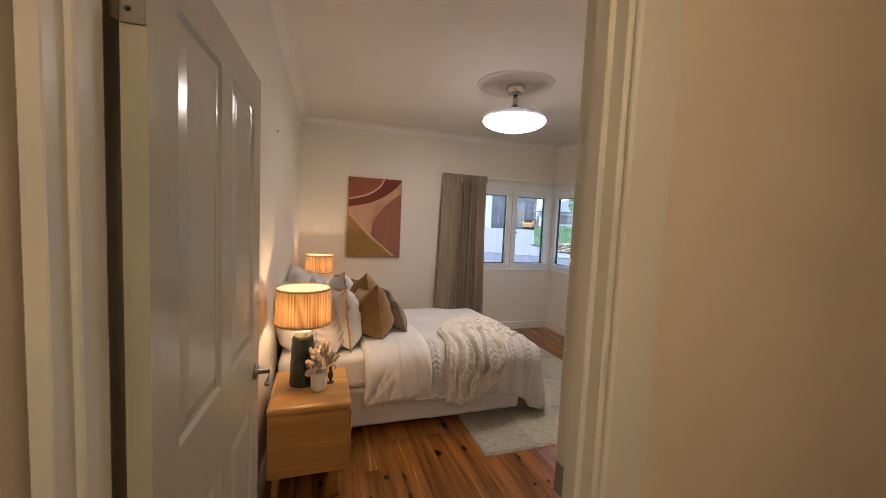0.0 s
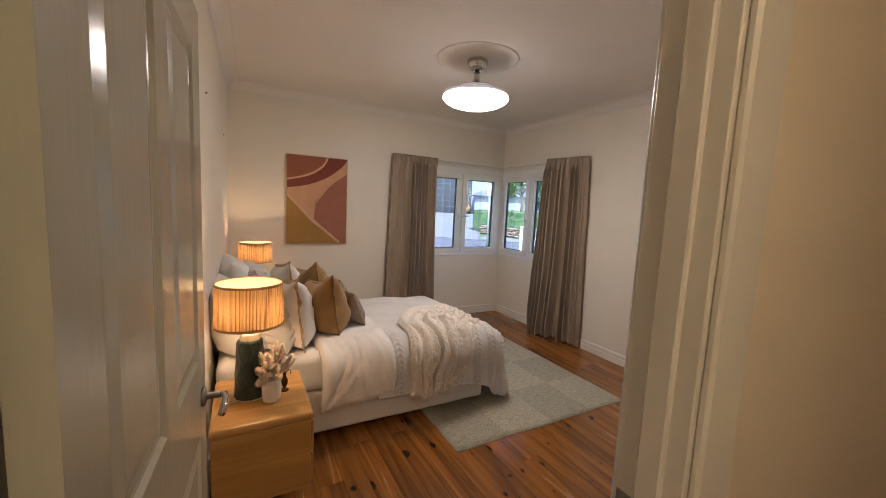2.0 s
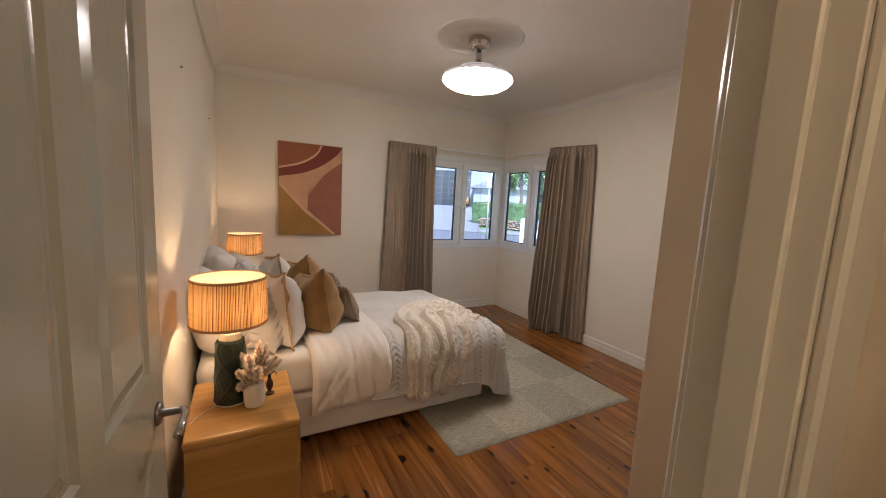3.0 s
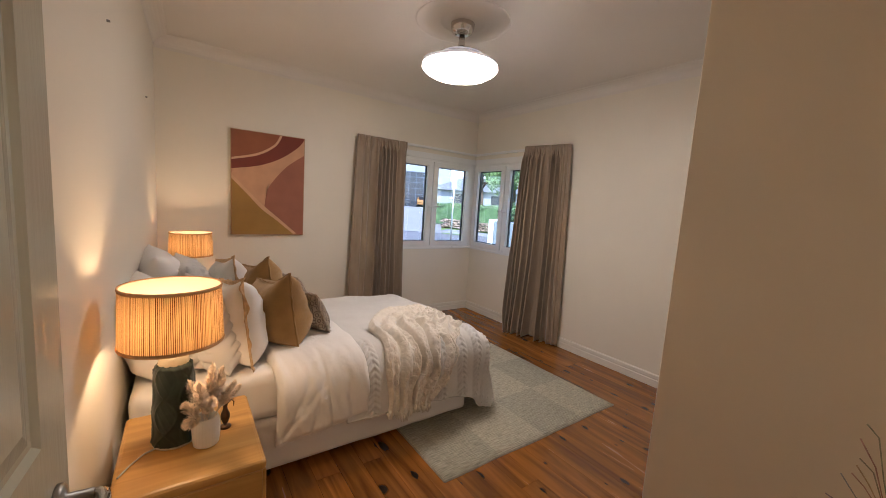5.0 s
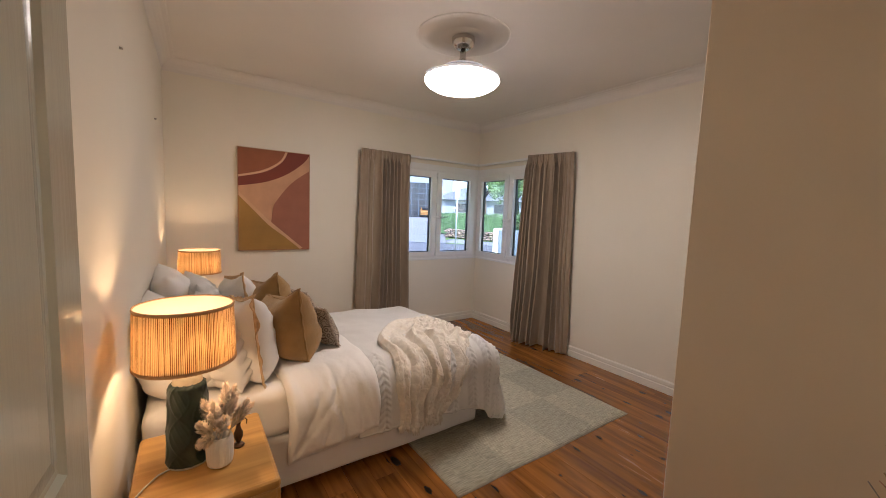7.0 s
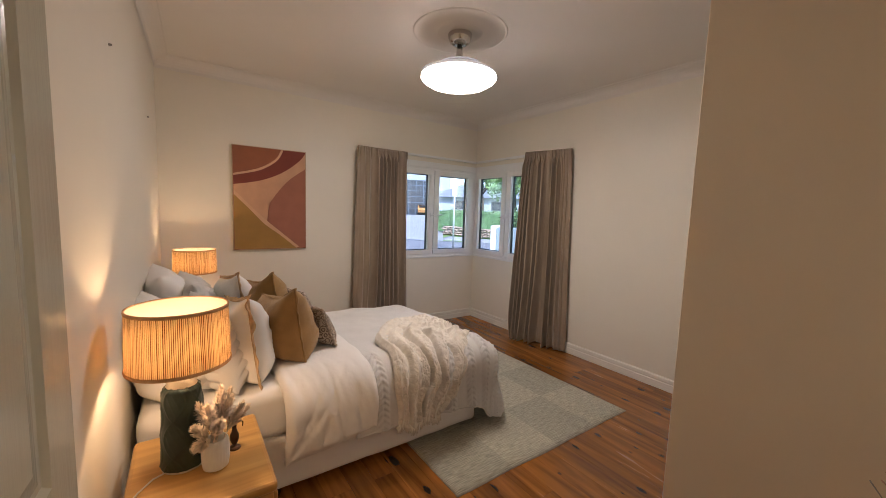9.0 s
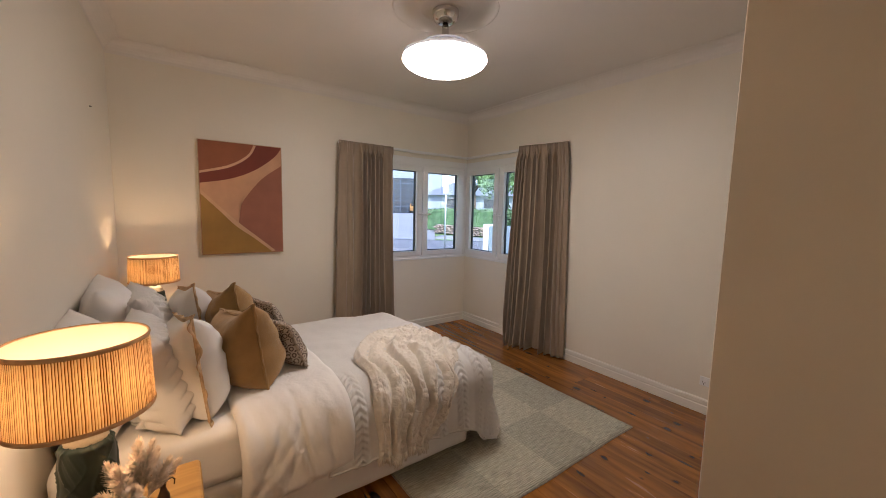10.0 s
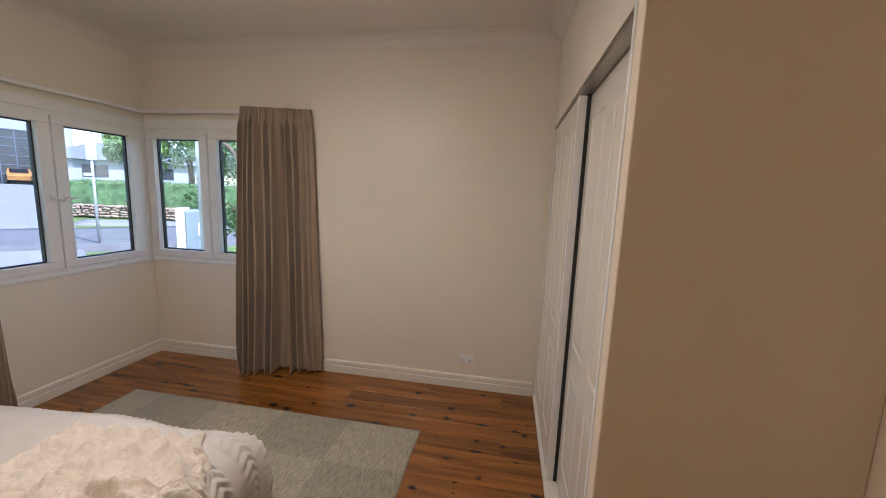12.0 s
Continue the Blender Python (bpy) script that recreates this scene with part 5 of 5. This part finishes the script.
power_point((EX - 0.0005, 2.311, 0.255), '-x', "white double power point low on the wall")
remote = base("fan_remote", (0, 0, 0), "slim white fan remote in its wall cradle", "remote control")
part("cradle", boxes((0.600, 0.645, 1.089, 1.100, 1.528, 1.612), bevel=0.004), M_PVC, remote)
part("remote", boxes((0.604, 0.641, 1.095, 1.112, 1.534, 1.607), bevel=0.004), M_PVC, remote, "grey-white remote handset")
for z in (1.552, 1.570, 1.588):
    part("button", boxes((0.614, 0.631, 1.1115, 1.1135, z, z + 0.010), bevel=0.0008), M_STEEL, remote)
for k, (y, z) in enumerate(((3.135, 2.125), (4.55, 2.115))):
    bm = bmesh.new()
    bmesh.ops.create_cone(bm, cap_ends=True, segments=10, radius1=0.006, radius2=0.004, depth=0.012, matrix=Matrix.Translation((WX_S + (y - DOOR_N) * 0.022 + 0.004, y, z)) @ Euler((0, radians(90), 0)).to_matrix().to_4x4())
    solid("picture_hook", bm, M_STEEL, "small dark screw remaining in the painted wall", "screw", group="wall screws")
# coloured craft sticks in a holder on the south wall
HX, FAR = 1.345, 1.358
marks = base("craft_stick_holder", (0, 0, 0), "white wall holder with a spray of coloured craft sticks", "stick holder")
part("holder", boxes((HX - 0.04, HX + 0.04, DOOR_N + 0.002, DOOR_N + 0.052, 0.70, 0.83), bevel=0.006), M_PVC, marks)
for nm, c, tip, mid in (("blue_stick", (0.03, 0.12, 0.18), (1.166, 1.038), (1.142, 1.005)), ("red_stick", (0.30, 0.05, 0.05), (1.151, 1.117), (1.127, 1.075)), ("olive_stick", (0.05, 0.07, 0.02), (1.147, 1.080), (1.128, 1.064)), ("green_stick", (0.03, 0.12, 0.04), (1.147, 1.148), (1.130, 1.130)), ("yellow_stick", (0.36, 0.20, 0.02), (1.149, 1.065), (1.131, 1.040)), ("pink_stick", (0.34, 0.10, 0.07), (1.153, 1.047), (1.135, 1.031)), ("purple_stick", (0.06, 0.03, 0.14), (1.180, 0.986), (1.150, 0.978))):
    bm = bmesh.new()
    tip, mid = [(1.082 + (y - 1.082) * FAR, 1.493 + (z - 1.493) * FAR) for y, z in (tip, mid)]
    tube(bm, [(HX, 1.098, 0.79), (HX, (1.098 + mid[0]) / 2 + 0.004, (0.80 + mid[1]) / 2), (HX, *mid), (HX, *tip)], 0.0010, 6, 0.0018)
    part(nm, bm, material(nm + "_paint", tuple(0.55 * a + 0.45 * b for a, b in zip(c, (0.66, 0.56, 0.44))), 0.6, scale=60, vary=0.25, bump=0.1), marks, smooth=True)
# hallway downlight
hall = base("hall_downlight", (0.06, -0.40, CEIL), "round recessed warm hallway ceiling downlight", "downlight")
bm = bmesh.new()
lathe(bm, [(0.085, -0.001), (0.082, -0.010), (0.066, -0.012), (0.064, -0.003)], 32, cap=False)
part("ring", bm, M_PVC, hall)
bm = bmesh.new()
lathe(bm, [(0.065, -0.004), (0.001, -0.005)], 32)
part("lens", bm, glowing("downlight_lens", (1.0, 0.735, 0.41), HALL_GLOW), hall, "glowing frosted lens")

# ---- outside ----
def ground_z(x, y):
    d = 0.60 * (x - 0.3) + 0.80 * (y - 1.7)
    z = -0.45
    for d0, d1, rise in ((4.2, 7.5, 0.60), (7.5, 10, 0.17), (10, 15, 0.05), (15, 24, 0.55), (24, 60, 0.10)):
        z += rise * min(max((d - d0) / (d1 - d0), 0), 1)
    return z


def spread(d, az):
    """Plan place at distance d along the compass angle az (degrees from y towards x)."""
    return 0.3 + d * math.sin(radians(az)), 1.7 + d * math.cos(radians(az))


M_GRASS = material("lawn", (0.10, 0.16, 0.035), 0.95, scale=3, vary=0.3, bump=0.6, fine=60)
M_ROAD = material("asphalt", (0.11, 0.11, 0.12), 0.9, scale=2, vary=0.12, bump=0.3, fine=80)
M_CONC = material("concrete_drive", (0.185, 0.185, 0.20), 0.9, scale=1.2, vary=0.1, bump=0.2, fine=50)
M_HEDGE = material("hedge_leaf", (0.09, 0.16, 0.058), 0.7, scale=5, vary=0.4, bump=0.2, fine=40)
M_LEAF = material("tree_leaf", (0.17, 0.27, 0.08), 0.7, scale=3, vary=0.4, bump=0.0)
M_BARK = material("bark", (0.12, 0.09, 0.065), 0.95, scale=14, vary=0.3, bump=0.6, fine=40)
M_STONE = material("wall_stone", (0.26, 0.19, 0.145), 0.9, scale=9, vary=0.25, bump=0.5, fine=50, random_tone=0.3)
M_RENDER = material("pale_render", (0.27, 0.29, 0.33), 0.85, scale=1.5, vary=0.04, bump=0.1)
M_ROOF = material("grey_roof", (0.13, 0.14, 0.165), 0.7, scale=4, vary=0.15, bump=0.3)
M_DGLASS = material("dark_glazing", (0.03, 0.035, 0.045), 0.15, scale=3, vary=0.2, bump=0.0)
M_ORANGE = material("orange_car_paint", (0.30, 0.15, 0.04), 0.3, scale=3, vary=0.05, bump=0, coat=0.5)
M_TYRE = material("tyre_rubber", (0.02, 0.02, 0.02), 0.8, bump=0.2)
M_GALV = material("galvanised_steel", (0.45, 0.46, 0.47), 0.5, 0.6, bump=0.1)
M_BLUEGREY = material("bluegrey_cladding", (0.20, 0.24, 0.28), 0.7, scale=3, vary=0.06, bump=0.1)

bm = bmesh.new()
xs = [-300, -80, -20, -5] + [i * 1.25 for i in range(0, 33)] + [60, 120, 300]
ys = [-300, -60, 0, 2.5] + [5.42 + i * 1.2 for i in range(0, 32)] + [60, 120, 300]
grid = [[bm.verts.new((x, y, min(ground_z(x, y), -0.45 if (x < 3.8 and y < 5.8) else 9) - 0.02)) for x in xs] for y in ys]
for j in range(len(ys) - 1):
    for i in range(len(xs) - 1):
        bm.faces.new((grid[j][i], grid[j][i + 1], grid[j + 1][i + 1], grid[j + 1][i]))
solid("ground", bm, M_GRASS, "mown green lawn sloping up to the street", "lawn", "structure", smooth=True)


def strip(name, az0, d0, az1, d1, width0, width1, material_, label, category, lift=0.02):
    """A paved strip between two plan points, following the slope."""
    p, q = Vector(spread(d0, az0)), Vector(spread(d1, az1))
    n = (q - p).normalized().orthogonal()
    bm = bmesh.new()

    def at(u, v):
        w = width0 + (width1 - width0) * v
        c = p.lerp(q, v) + n * w * (u - 0.5)
        return Vector((c.x, c.y, ground_z(c.x, c.y) + lift))
    sheet(bm, 6, 24, at)
    ext = bmesh.ops.extrude_edge_only(bm, edges=[e for e in bm.edges if e.is_boundary])
    for v in [g for g in ext["geom"] if isinstance(g, bmesh.types.BMVert)]:
        v.co.z -= 0.5
    return solid(name, bm, material_, label, category, "structure", smooth=True)


strip("road", -12, 20.0, 72, 13.2, 3.4, 3.4, M_ROAD, "grey asphalt street passing the house", "road", 0.085)
strip("pavement_drive", 21.0, 6.8, 29.8, 52.0, 3.6, 8.5, M_CONC, "pale concrete drive rising to a garage", "driveway", 0.06)
strip("pavement_path", 35.5, 15.4, 62, 14.2, 0.9, 0.9, M_CONC, "concrete footpath beside the stone wall", "footpath", 0.05)


def leafy(bm, places, size, rndm):
    for c in places:
        n = Vector((rndm.gauss(0, 1), rndm.gauss(0, 1), rndm.gauss(0.4, 1))).normalized()
        a = n.orthogonal().normalized()
        a = (a * math.cos(rndm.random() * 6.28) + n.cross(a) * math.sin(rndm.random() * 6.28)).normalized()
        b = n.cross(a)
        s = size * rndm.uniform(0.6, 1.3)
        bm.faces.new([bm.verts.new(c + v) for v in (a * s, b * s * 0.45, -a * s, -b * s * 0.45)])


def hedge(az0, d0, az1, d1, z0, high, deep, label):
    r = random.Random(int(az0 * 10))
    p, q = Vector(spread(d0, az0)), Vector(spread(d1, az1))
    n = (q - p).normalized().orthogonal()
    h = base("hedge", (p.x, p.y, z0), label, "hedge")
    bm = bmesh.new()
    length = (q - p).length
    o = Vector((p.x, p.y))

    def surf(u, v):
        c = p.lerp(q, u)
        prof = ((-0.5, 0.0), (-0.5, 0.9), (-0.42, 1.0), (0.42, 1.0), (0.5, 0.9), (0.5, 0.0))
        s = v * 5
        i = min(int(s), 4)
        f = s - i
        d = (prof[i][0] * (1 - f) + prof[i + 1][0] * f) * deep
        z = (prof[i][1] * (1 - f) + prof[i + 1][1] * f) * high
        k = 0.06 * noise.noise(Vector((c.x * 2, c.y * 2, z * 2)))
        return Vector((c.x + n.x * (d + k) - p.x, c.y + n.y * (d + k) - p.y, z + k))
    sheet(bm, int(length * 6), 20, surf, smooth=False)
    part("core", bm, M_HEDGE, h)
    bm = bmesh.new()
    leafy(bm, [surf(r.random(), r.random()) + Vector((r.gauss(0, 0.04), r.gauss(0, 0.04), r.gauss(0, 0.03))) for k in range(int(length * 1300))], 0.03, r)
    tagged(part("leaves", bm, M_HEDGE, h), kind="stuff")


hedge(34.6, 18.0, 66, 15.6, ground_z(*spread(17, 40)) + 0.16, 0.95, 1.0, "long clipped green hedge above a stone wall")


def stone_wall(az0, d0, az1, d1, rows_, label):
    r = random.Random(3)
    p, q = Vector(spread(d0, az0)), Vector(spread(d1, az1))
    w = base("stone_wall", (0, 0, 0), label, "stone wall", kind="structure")
    length = (q - p).length
    t = (q - p).normalized()
    meshes = []
    for k in range(5):
        bm = bmesh.new()
        bmesh.ops.create_icosphere(bm, subdivisions=2, radius=0.5)
        for v in bm.verts:
            v.co = Vector((max(min(v.co.x * 1.4, 0.5), -0.5), max(min(v.co.y * 1.4, 0.5), -0.5), max(min(v.co.z * 1.4, 0.5), -0.5))) + v.normal * 0.10 * noise.noise(v.co * 2 + Vector((k * 5, 0, 0)))
        meshes.append(mesh_of("stone", bm, M_STONE, True))
    for j in range(rows_):
        s = r.uniform(0, 0.2)
        while s < length:
            lw = r.uniform(0.09, 0.24)
            c = p + t * (s + lw / 2)
            st = new("stone", meshes[r.randrange(5)])
            st.parent = w
            st.matrix_basis = pose(c.x, c.y, ground_z(c.x, c.y) + 0.02 + 0.075 * (j + 0.5), r.uniform(-9, 9), r.uniform(-9, 9), math.degrees(math.atan2(t.y, t.x)) + r.uniform(-8, 8)) @ Matrix.Diagonal((lw, r.uniform(0.24, 0.34), 0.092, 1))
            s += lw
    return w


# the building across the street with a glazed garage
bx, by = spread(52.0, 30.0)
gz = ground_z(bx, by)
house = base("garage_building", (bx, by, gz), "pale rendered building with a dark glazed garage front", "building", turn=-30.2)
house.scale = (1.37, 1.37, 1.37)
part("wall", boxes((-9.5, -2.6, 0, 6, -0.5, 6.2), (1.9, 3.9, 0, 6, -0.5, 6.2), (-2.6, 1.9, 0.2, 6, 3.6, 6.2), (-2.6, 1.9, 4.2, 6, -0.5, 3.6)), M_RENDER, house)
part("roof", boxes((-9.8, 4.2, -0.5, 6.3, 6.2, 6.45)), M_ROOF, house)
gar = part("glazed_front", boxes((-2.6, 1.9, 0.26, 0.34, 0.0, 3.6)), M_DGLASS, house, "dark gridded glazing")
M_BAR = material("blue_grey_bars", (0.10, 0.13, 0.18), 0.5, bump=0)
for k in range(7):
    part("glazing_bar", boxes((-2.6 + 4.5 * k / 6 - 0.022, -2.6 + 4.5 * k / 6 + 0.022, 0.22, 0.27, 0.0, 3.6)), M_BAR, gar)
for z in (0.7, 1.3, 1.9, 2.5, 3.05, 3.58):
    part("glazing_bar", boxes((-2.6, 1.9, 0.215, 0.265, z - 0.022, z + 0.022)), M_BAR, gar)
part("carport_floor", boxes((-2.6, 1.9, -0.2, 4.2, -0.2, 0.03)), M_CONC, house)


def car(place, turn, paint_, label):
    c = base("car", place, label, "car", turn=turn)
    bm = bmesh.new()
    prof = [(-1.9, 0.35), (-1.92, 0.75), (-1.75, 0.92), (-1.15, 0.98), (-0.75, 1.38), (0.75, 1.42), (1.35, 1.0), (1.85, 0.88), (1.95, 0.6), (1.9, 0.35)]
    sides = [[bm.verts.new((x, s * (0.8 if z < 1 else 0.66), z)) for x, z in prof] for s in (-1, 1)]
    n = len(prof)
    for i in range(n):
        bm.faces.new((sides[0][i], sides[0][(i + 1) % n], sides[1][(i + 1) % n], sides[1][i]))
    bm.faces.new(sides[0])
    bm.faces.new(list(reversed(sides[1])))
    part("body", bm, paint_, c)
    part("windows", boxes((-0.75, 0.95, -0.745, 0.745, 1.02, 1.32), bevel=0.05), M_DGLASS, c)
    for x0, z0, x1, z1, nm in ((-1.13, 1.01, -0.78, 1.36, "rear_window"), (0.80, 1.40, 1.32, 1.03, "windscreen")):
        bm = bmesh.new()
        bm.faces.new([bm.verts.new(q) for q in ((x0 - 0.02 if x0 < 0 else x0 + 0.02, -0.58, z0 + 0.015), (x0 - 0.02 if x0 < 0 else x0 + 0.02, 0.58, z0 + 0.015), (x1 - 0.02 if x0 < 0 else x1 + 0.02, 0.58, z1 + 0.015), (x1 - 0.02 if x0 < 0 else x1 + 0.02, -0.58, z1 + 0.015))])
        bmesh.ops.solidify(bm, geom=bm.faces[:], thickness=0.02)
        part(nm, bm, M_DGLASS, c)
    for x, nm in ((-1.93, "tail_light"), (1.93, "headlight")):
        for y in (-0.62, 0.62):
            part(nm, boxes((x - 0.03, x + 0.03, y - 0.14, y + 0.14, 0.62, 0.74), bevel=0.01), M_PVC if x > 0 else M_ORANGE, c)
    for x in (-1.2, 1.2):
        for y in (-0.72, 0.72):
            bm = bmesh.new()
            bmesh.ops.create_cone(bm, cap_ends=True, segments=20, radius1=0.31, radius2=0.31, depth=0.2, matrix=Matrix.Translation((x, y, 0.31)) @ Euler((radians(90), 0, 0)).to_matrix().to_4x4())
            wh = part("wheel", bm, M_TYRE, c)
            bm = bmesh.new()
            bmesh.ops.create_cone(bm, cap_ends=True, segments=16, radius1=0.18, radius2=0.16, depth=0.21, matrix=Matrix.Translation((x, y, 0.31)) @ Euler((radians(90), 0, 0)).to_matrix().to_4x4())
            part("rim", bm, M_GALV, wh)
    return c


cx, cy = spread(53.0, 31.7)
car((cx, cy, ground_z(cx, cy) + 0.06), 62, M_ORANGE, "small orange car parked by the garage")

# a house and trees beyond the hedge
rx, ry = spread(48, 40.5)
far = base("house", (rx, ry, ground_z(rx, ry)), "low grey house with a hipped roof behind the hedge", "house", turn=-41)
part("wall", boxes((-6, 6, 0, 7, -0.3, 2.6)), M_RENDER, far)
bm = bmesh.new()
b4 = [bm.verts.new(v) for v in ((-6.6, -0.6, 2.55), (6.6, -0.6, 2.55), (6.6, 7.6, 2.55), (-6.6, 7.6, 2.55))]
r2 = [bm.verts.new(v) for v in ((-2.8, 3.5, 4.4), (2.8, 3.5, 4.4))]
for f in ((b4[0], b4[1], r2[1], r2[0]), (b4[1], b4[2], r2[1]), (b4[2], b4[3], r2[0], r2[1]), (b4[3], b4[0], r2[0]), tuple(b4)):
    bm.faces.new(f)
part("roof", bm, M_ROOF, far)
for x in (-3.5, 1.5):
    part("window", boxes((x, x + 1.8, -0.05, 0.05, 1.0, 2.1)), M_DGLASS, far)


def tree(az, d, high, wide, seed, label, leaf=M_LEAF, low=0.35, count=9000, size=0.10):
    r = random.Random(seed)
    x, y = spread(d, az)
    t = base("tree", (x, y, ground_z(x, y) - 0.05), label, "tree")
    bm = bmesh.new()
    tube(bm, [(0, 0, 0), (0.06, 0.03, high * 0.25), (0.0, 0.1, high * 0.55), (0.1, 0.05, high * 0.85)], 0.16, 10, 0.04)
    tips = []
    for k in range(11):
        a, h = k * 2.4 + r.random(), high * r.uniform(low, 0.75)
        e = Vector((math.cos(a) * wide * r.uniform(0.5, 0.9), math.sin(a) * wide * r.uniform(0.5, 0.9), h + high * r.uniform(0.05, 0.25)))
        tube(bm, [(0, 0.05, h), e * 0.5 + Vector((0, 0, h * 0.55)), e], 0.06, 6, 0.015)
        tips.append(e)
    part("trunk", bm, M_BARK, t, smooth=True)
    bm = bmesh.new()
    pts = []
    for k in range(count):
        e = tips[r.randrange(len(tips))]
        v = Vector((r.gauss(0, 1), r.gauss(0, 1), r.gauss(0, 0.7)))
        v = v / max(v.length, 0.3) * wide * 0.42 * r.random() ** 0.4
        pts.append(e + v)
    leafy(bm, pts, size, r)
    tagged(part("crown", bm, leaf, t), kind="stuff")
    return t


tree(46.0, 20.5, 5.2, 2.0, 11, "leafy green street tree behind the hedge")
tree(53, 19, 5.6, 2.2, 12, "leafy green tree with an uneven crown", M_LEAF, 0.14, 15000)
tree(41.0, 27, 4.6, 1.3, 13, "small rounded tree beside the far house")
tree(70, 22, 6.0, 2.8, 14, "broad green tree down the street")
tree(51.8, 7.6, 2.6, 0.75, 15, "dense shrub in the front garden", M_HEDGE, 0.1, 4200, 0.05)

# street sign, letterbox pillar, fence
sx, sy = spread(10.2, 36.9)
sign = base("street_sign", (sx, sy, ground_z(sx, sy) - 0.05), "grey metal sign pole seen from behind the sign", "street sign", turn=-36)
bm = bmesh.new()
tube(bm, [(0, 0, 0), (0, 0, 2.05)], 0.024, 10)
part("pole", bm, M_GALV, sign)
part("plate", boxes((-0.075, 0.075, -0.035, -0.028, 1.72, 2.05), bevel=0.002), M_GALV, sign, "grey sign plate")
part("plate", boxes((-0.13, 0.02, -0.036, -0.029, 1.42, 1.48), bevel=0.002), M_GALV, sign, "small pale sign plate")
px_, py_ = spread(6.6, 47.3)
pil = base("letterbox_pillar", (px_, py_, ground_z(px_, py_) - 0.06), "pale blue-grey rendered letterbox pillar in the garden", "letterbox", turn=-55)
part("pillar", boxes((-0.30, 0.10, -0.2, 0.2, 0, 1.35), bevel=0.01), M_BLUEGREY, pil)
part("edge_post", boxes((-0.40, -0.305, -0.24, 0.2, 0, 1.38), bevel=0.008), M_PVC, pil, "white post")
part("letter_slot", boxes((-0.16, 0.0, -0.212, -0.195, 1.02, 1.18), bevel=0.004), M_PVC, pil)
vx, vy = 3.85, 5.14
post = base("verandah_post", (vx, vy, ground_z(vx, vy) - 0.06), "white painted square verandah post outside the window", "post")
part("post", boxes((-0.025, 0.025, -0.025, 0.025, 0, 3.1), bevel=0.004), M_PVC, post)
stone_wall(35.0, 16.9, 62, 14.9, 5, "low wall of rough brown stones under the hedge")

# ---- floor boards ----
floor = base("floor", (0, 0, 0), "polished knotty pine floorboards with dark knots", "floor", kind="structure")
part("subfloor", boxes((-0.44, EX + 0.1, -0.82, NY + 0.1, -0.06, -0.021)), M_DARK, floor)
rb = random.Random(8)
BW = 0.132
board_mesh = {}


def board(n_):
    """A floorboard n_ tenths of three metres long, its upper edges eased."""
    if n_ not in board_mesh:
        length = 0.3 * n_
        bm = boxes((0.0006, BW - 0.0006, 0.0006, length - 0.0006, -0.02, 0.0))
        top = [e for e in bm.edges if all(v.co.z > -0.001 for v in e.verts)]
        bmesh.ops.bevel(bm, geom=top, offset=0.0006, segments=1, affect='EDGES')
        board_mesh[n_] = mesh_of("floorboard", bm, M_FLOOR)
    return board_mesh[n_]


for row in range(29):
    done = 0
    while done < 20:
        n_ = min(rb.choice((2, 3, 4, 5, 6, 7, 8)) if done == 0 else rb.choice((4, 5, 6, 7, 8, 9)), 20 - done)
        o = new("floorboard", board(n_))
        o.parent = floor
        o.location = (-0.40 + row * BW, -0.702 + 0.3 * done, 0)
        done += n_
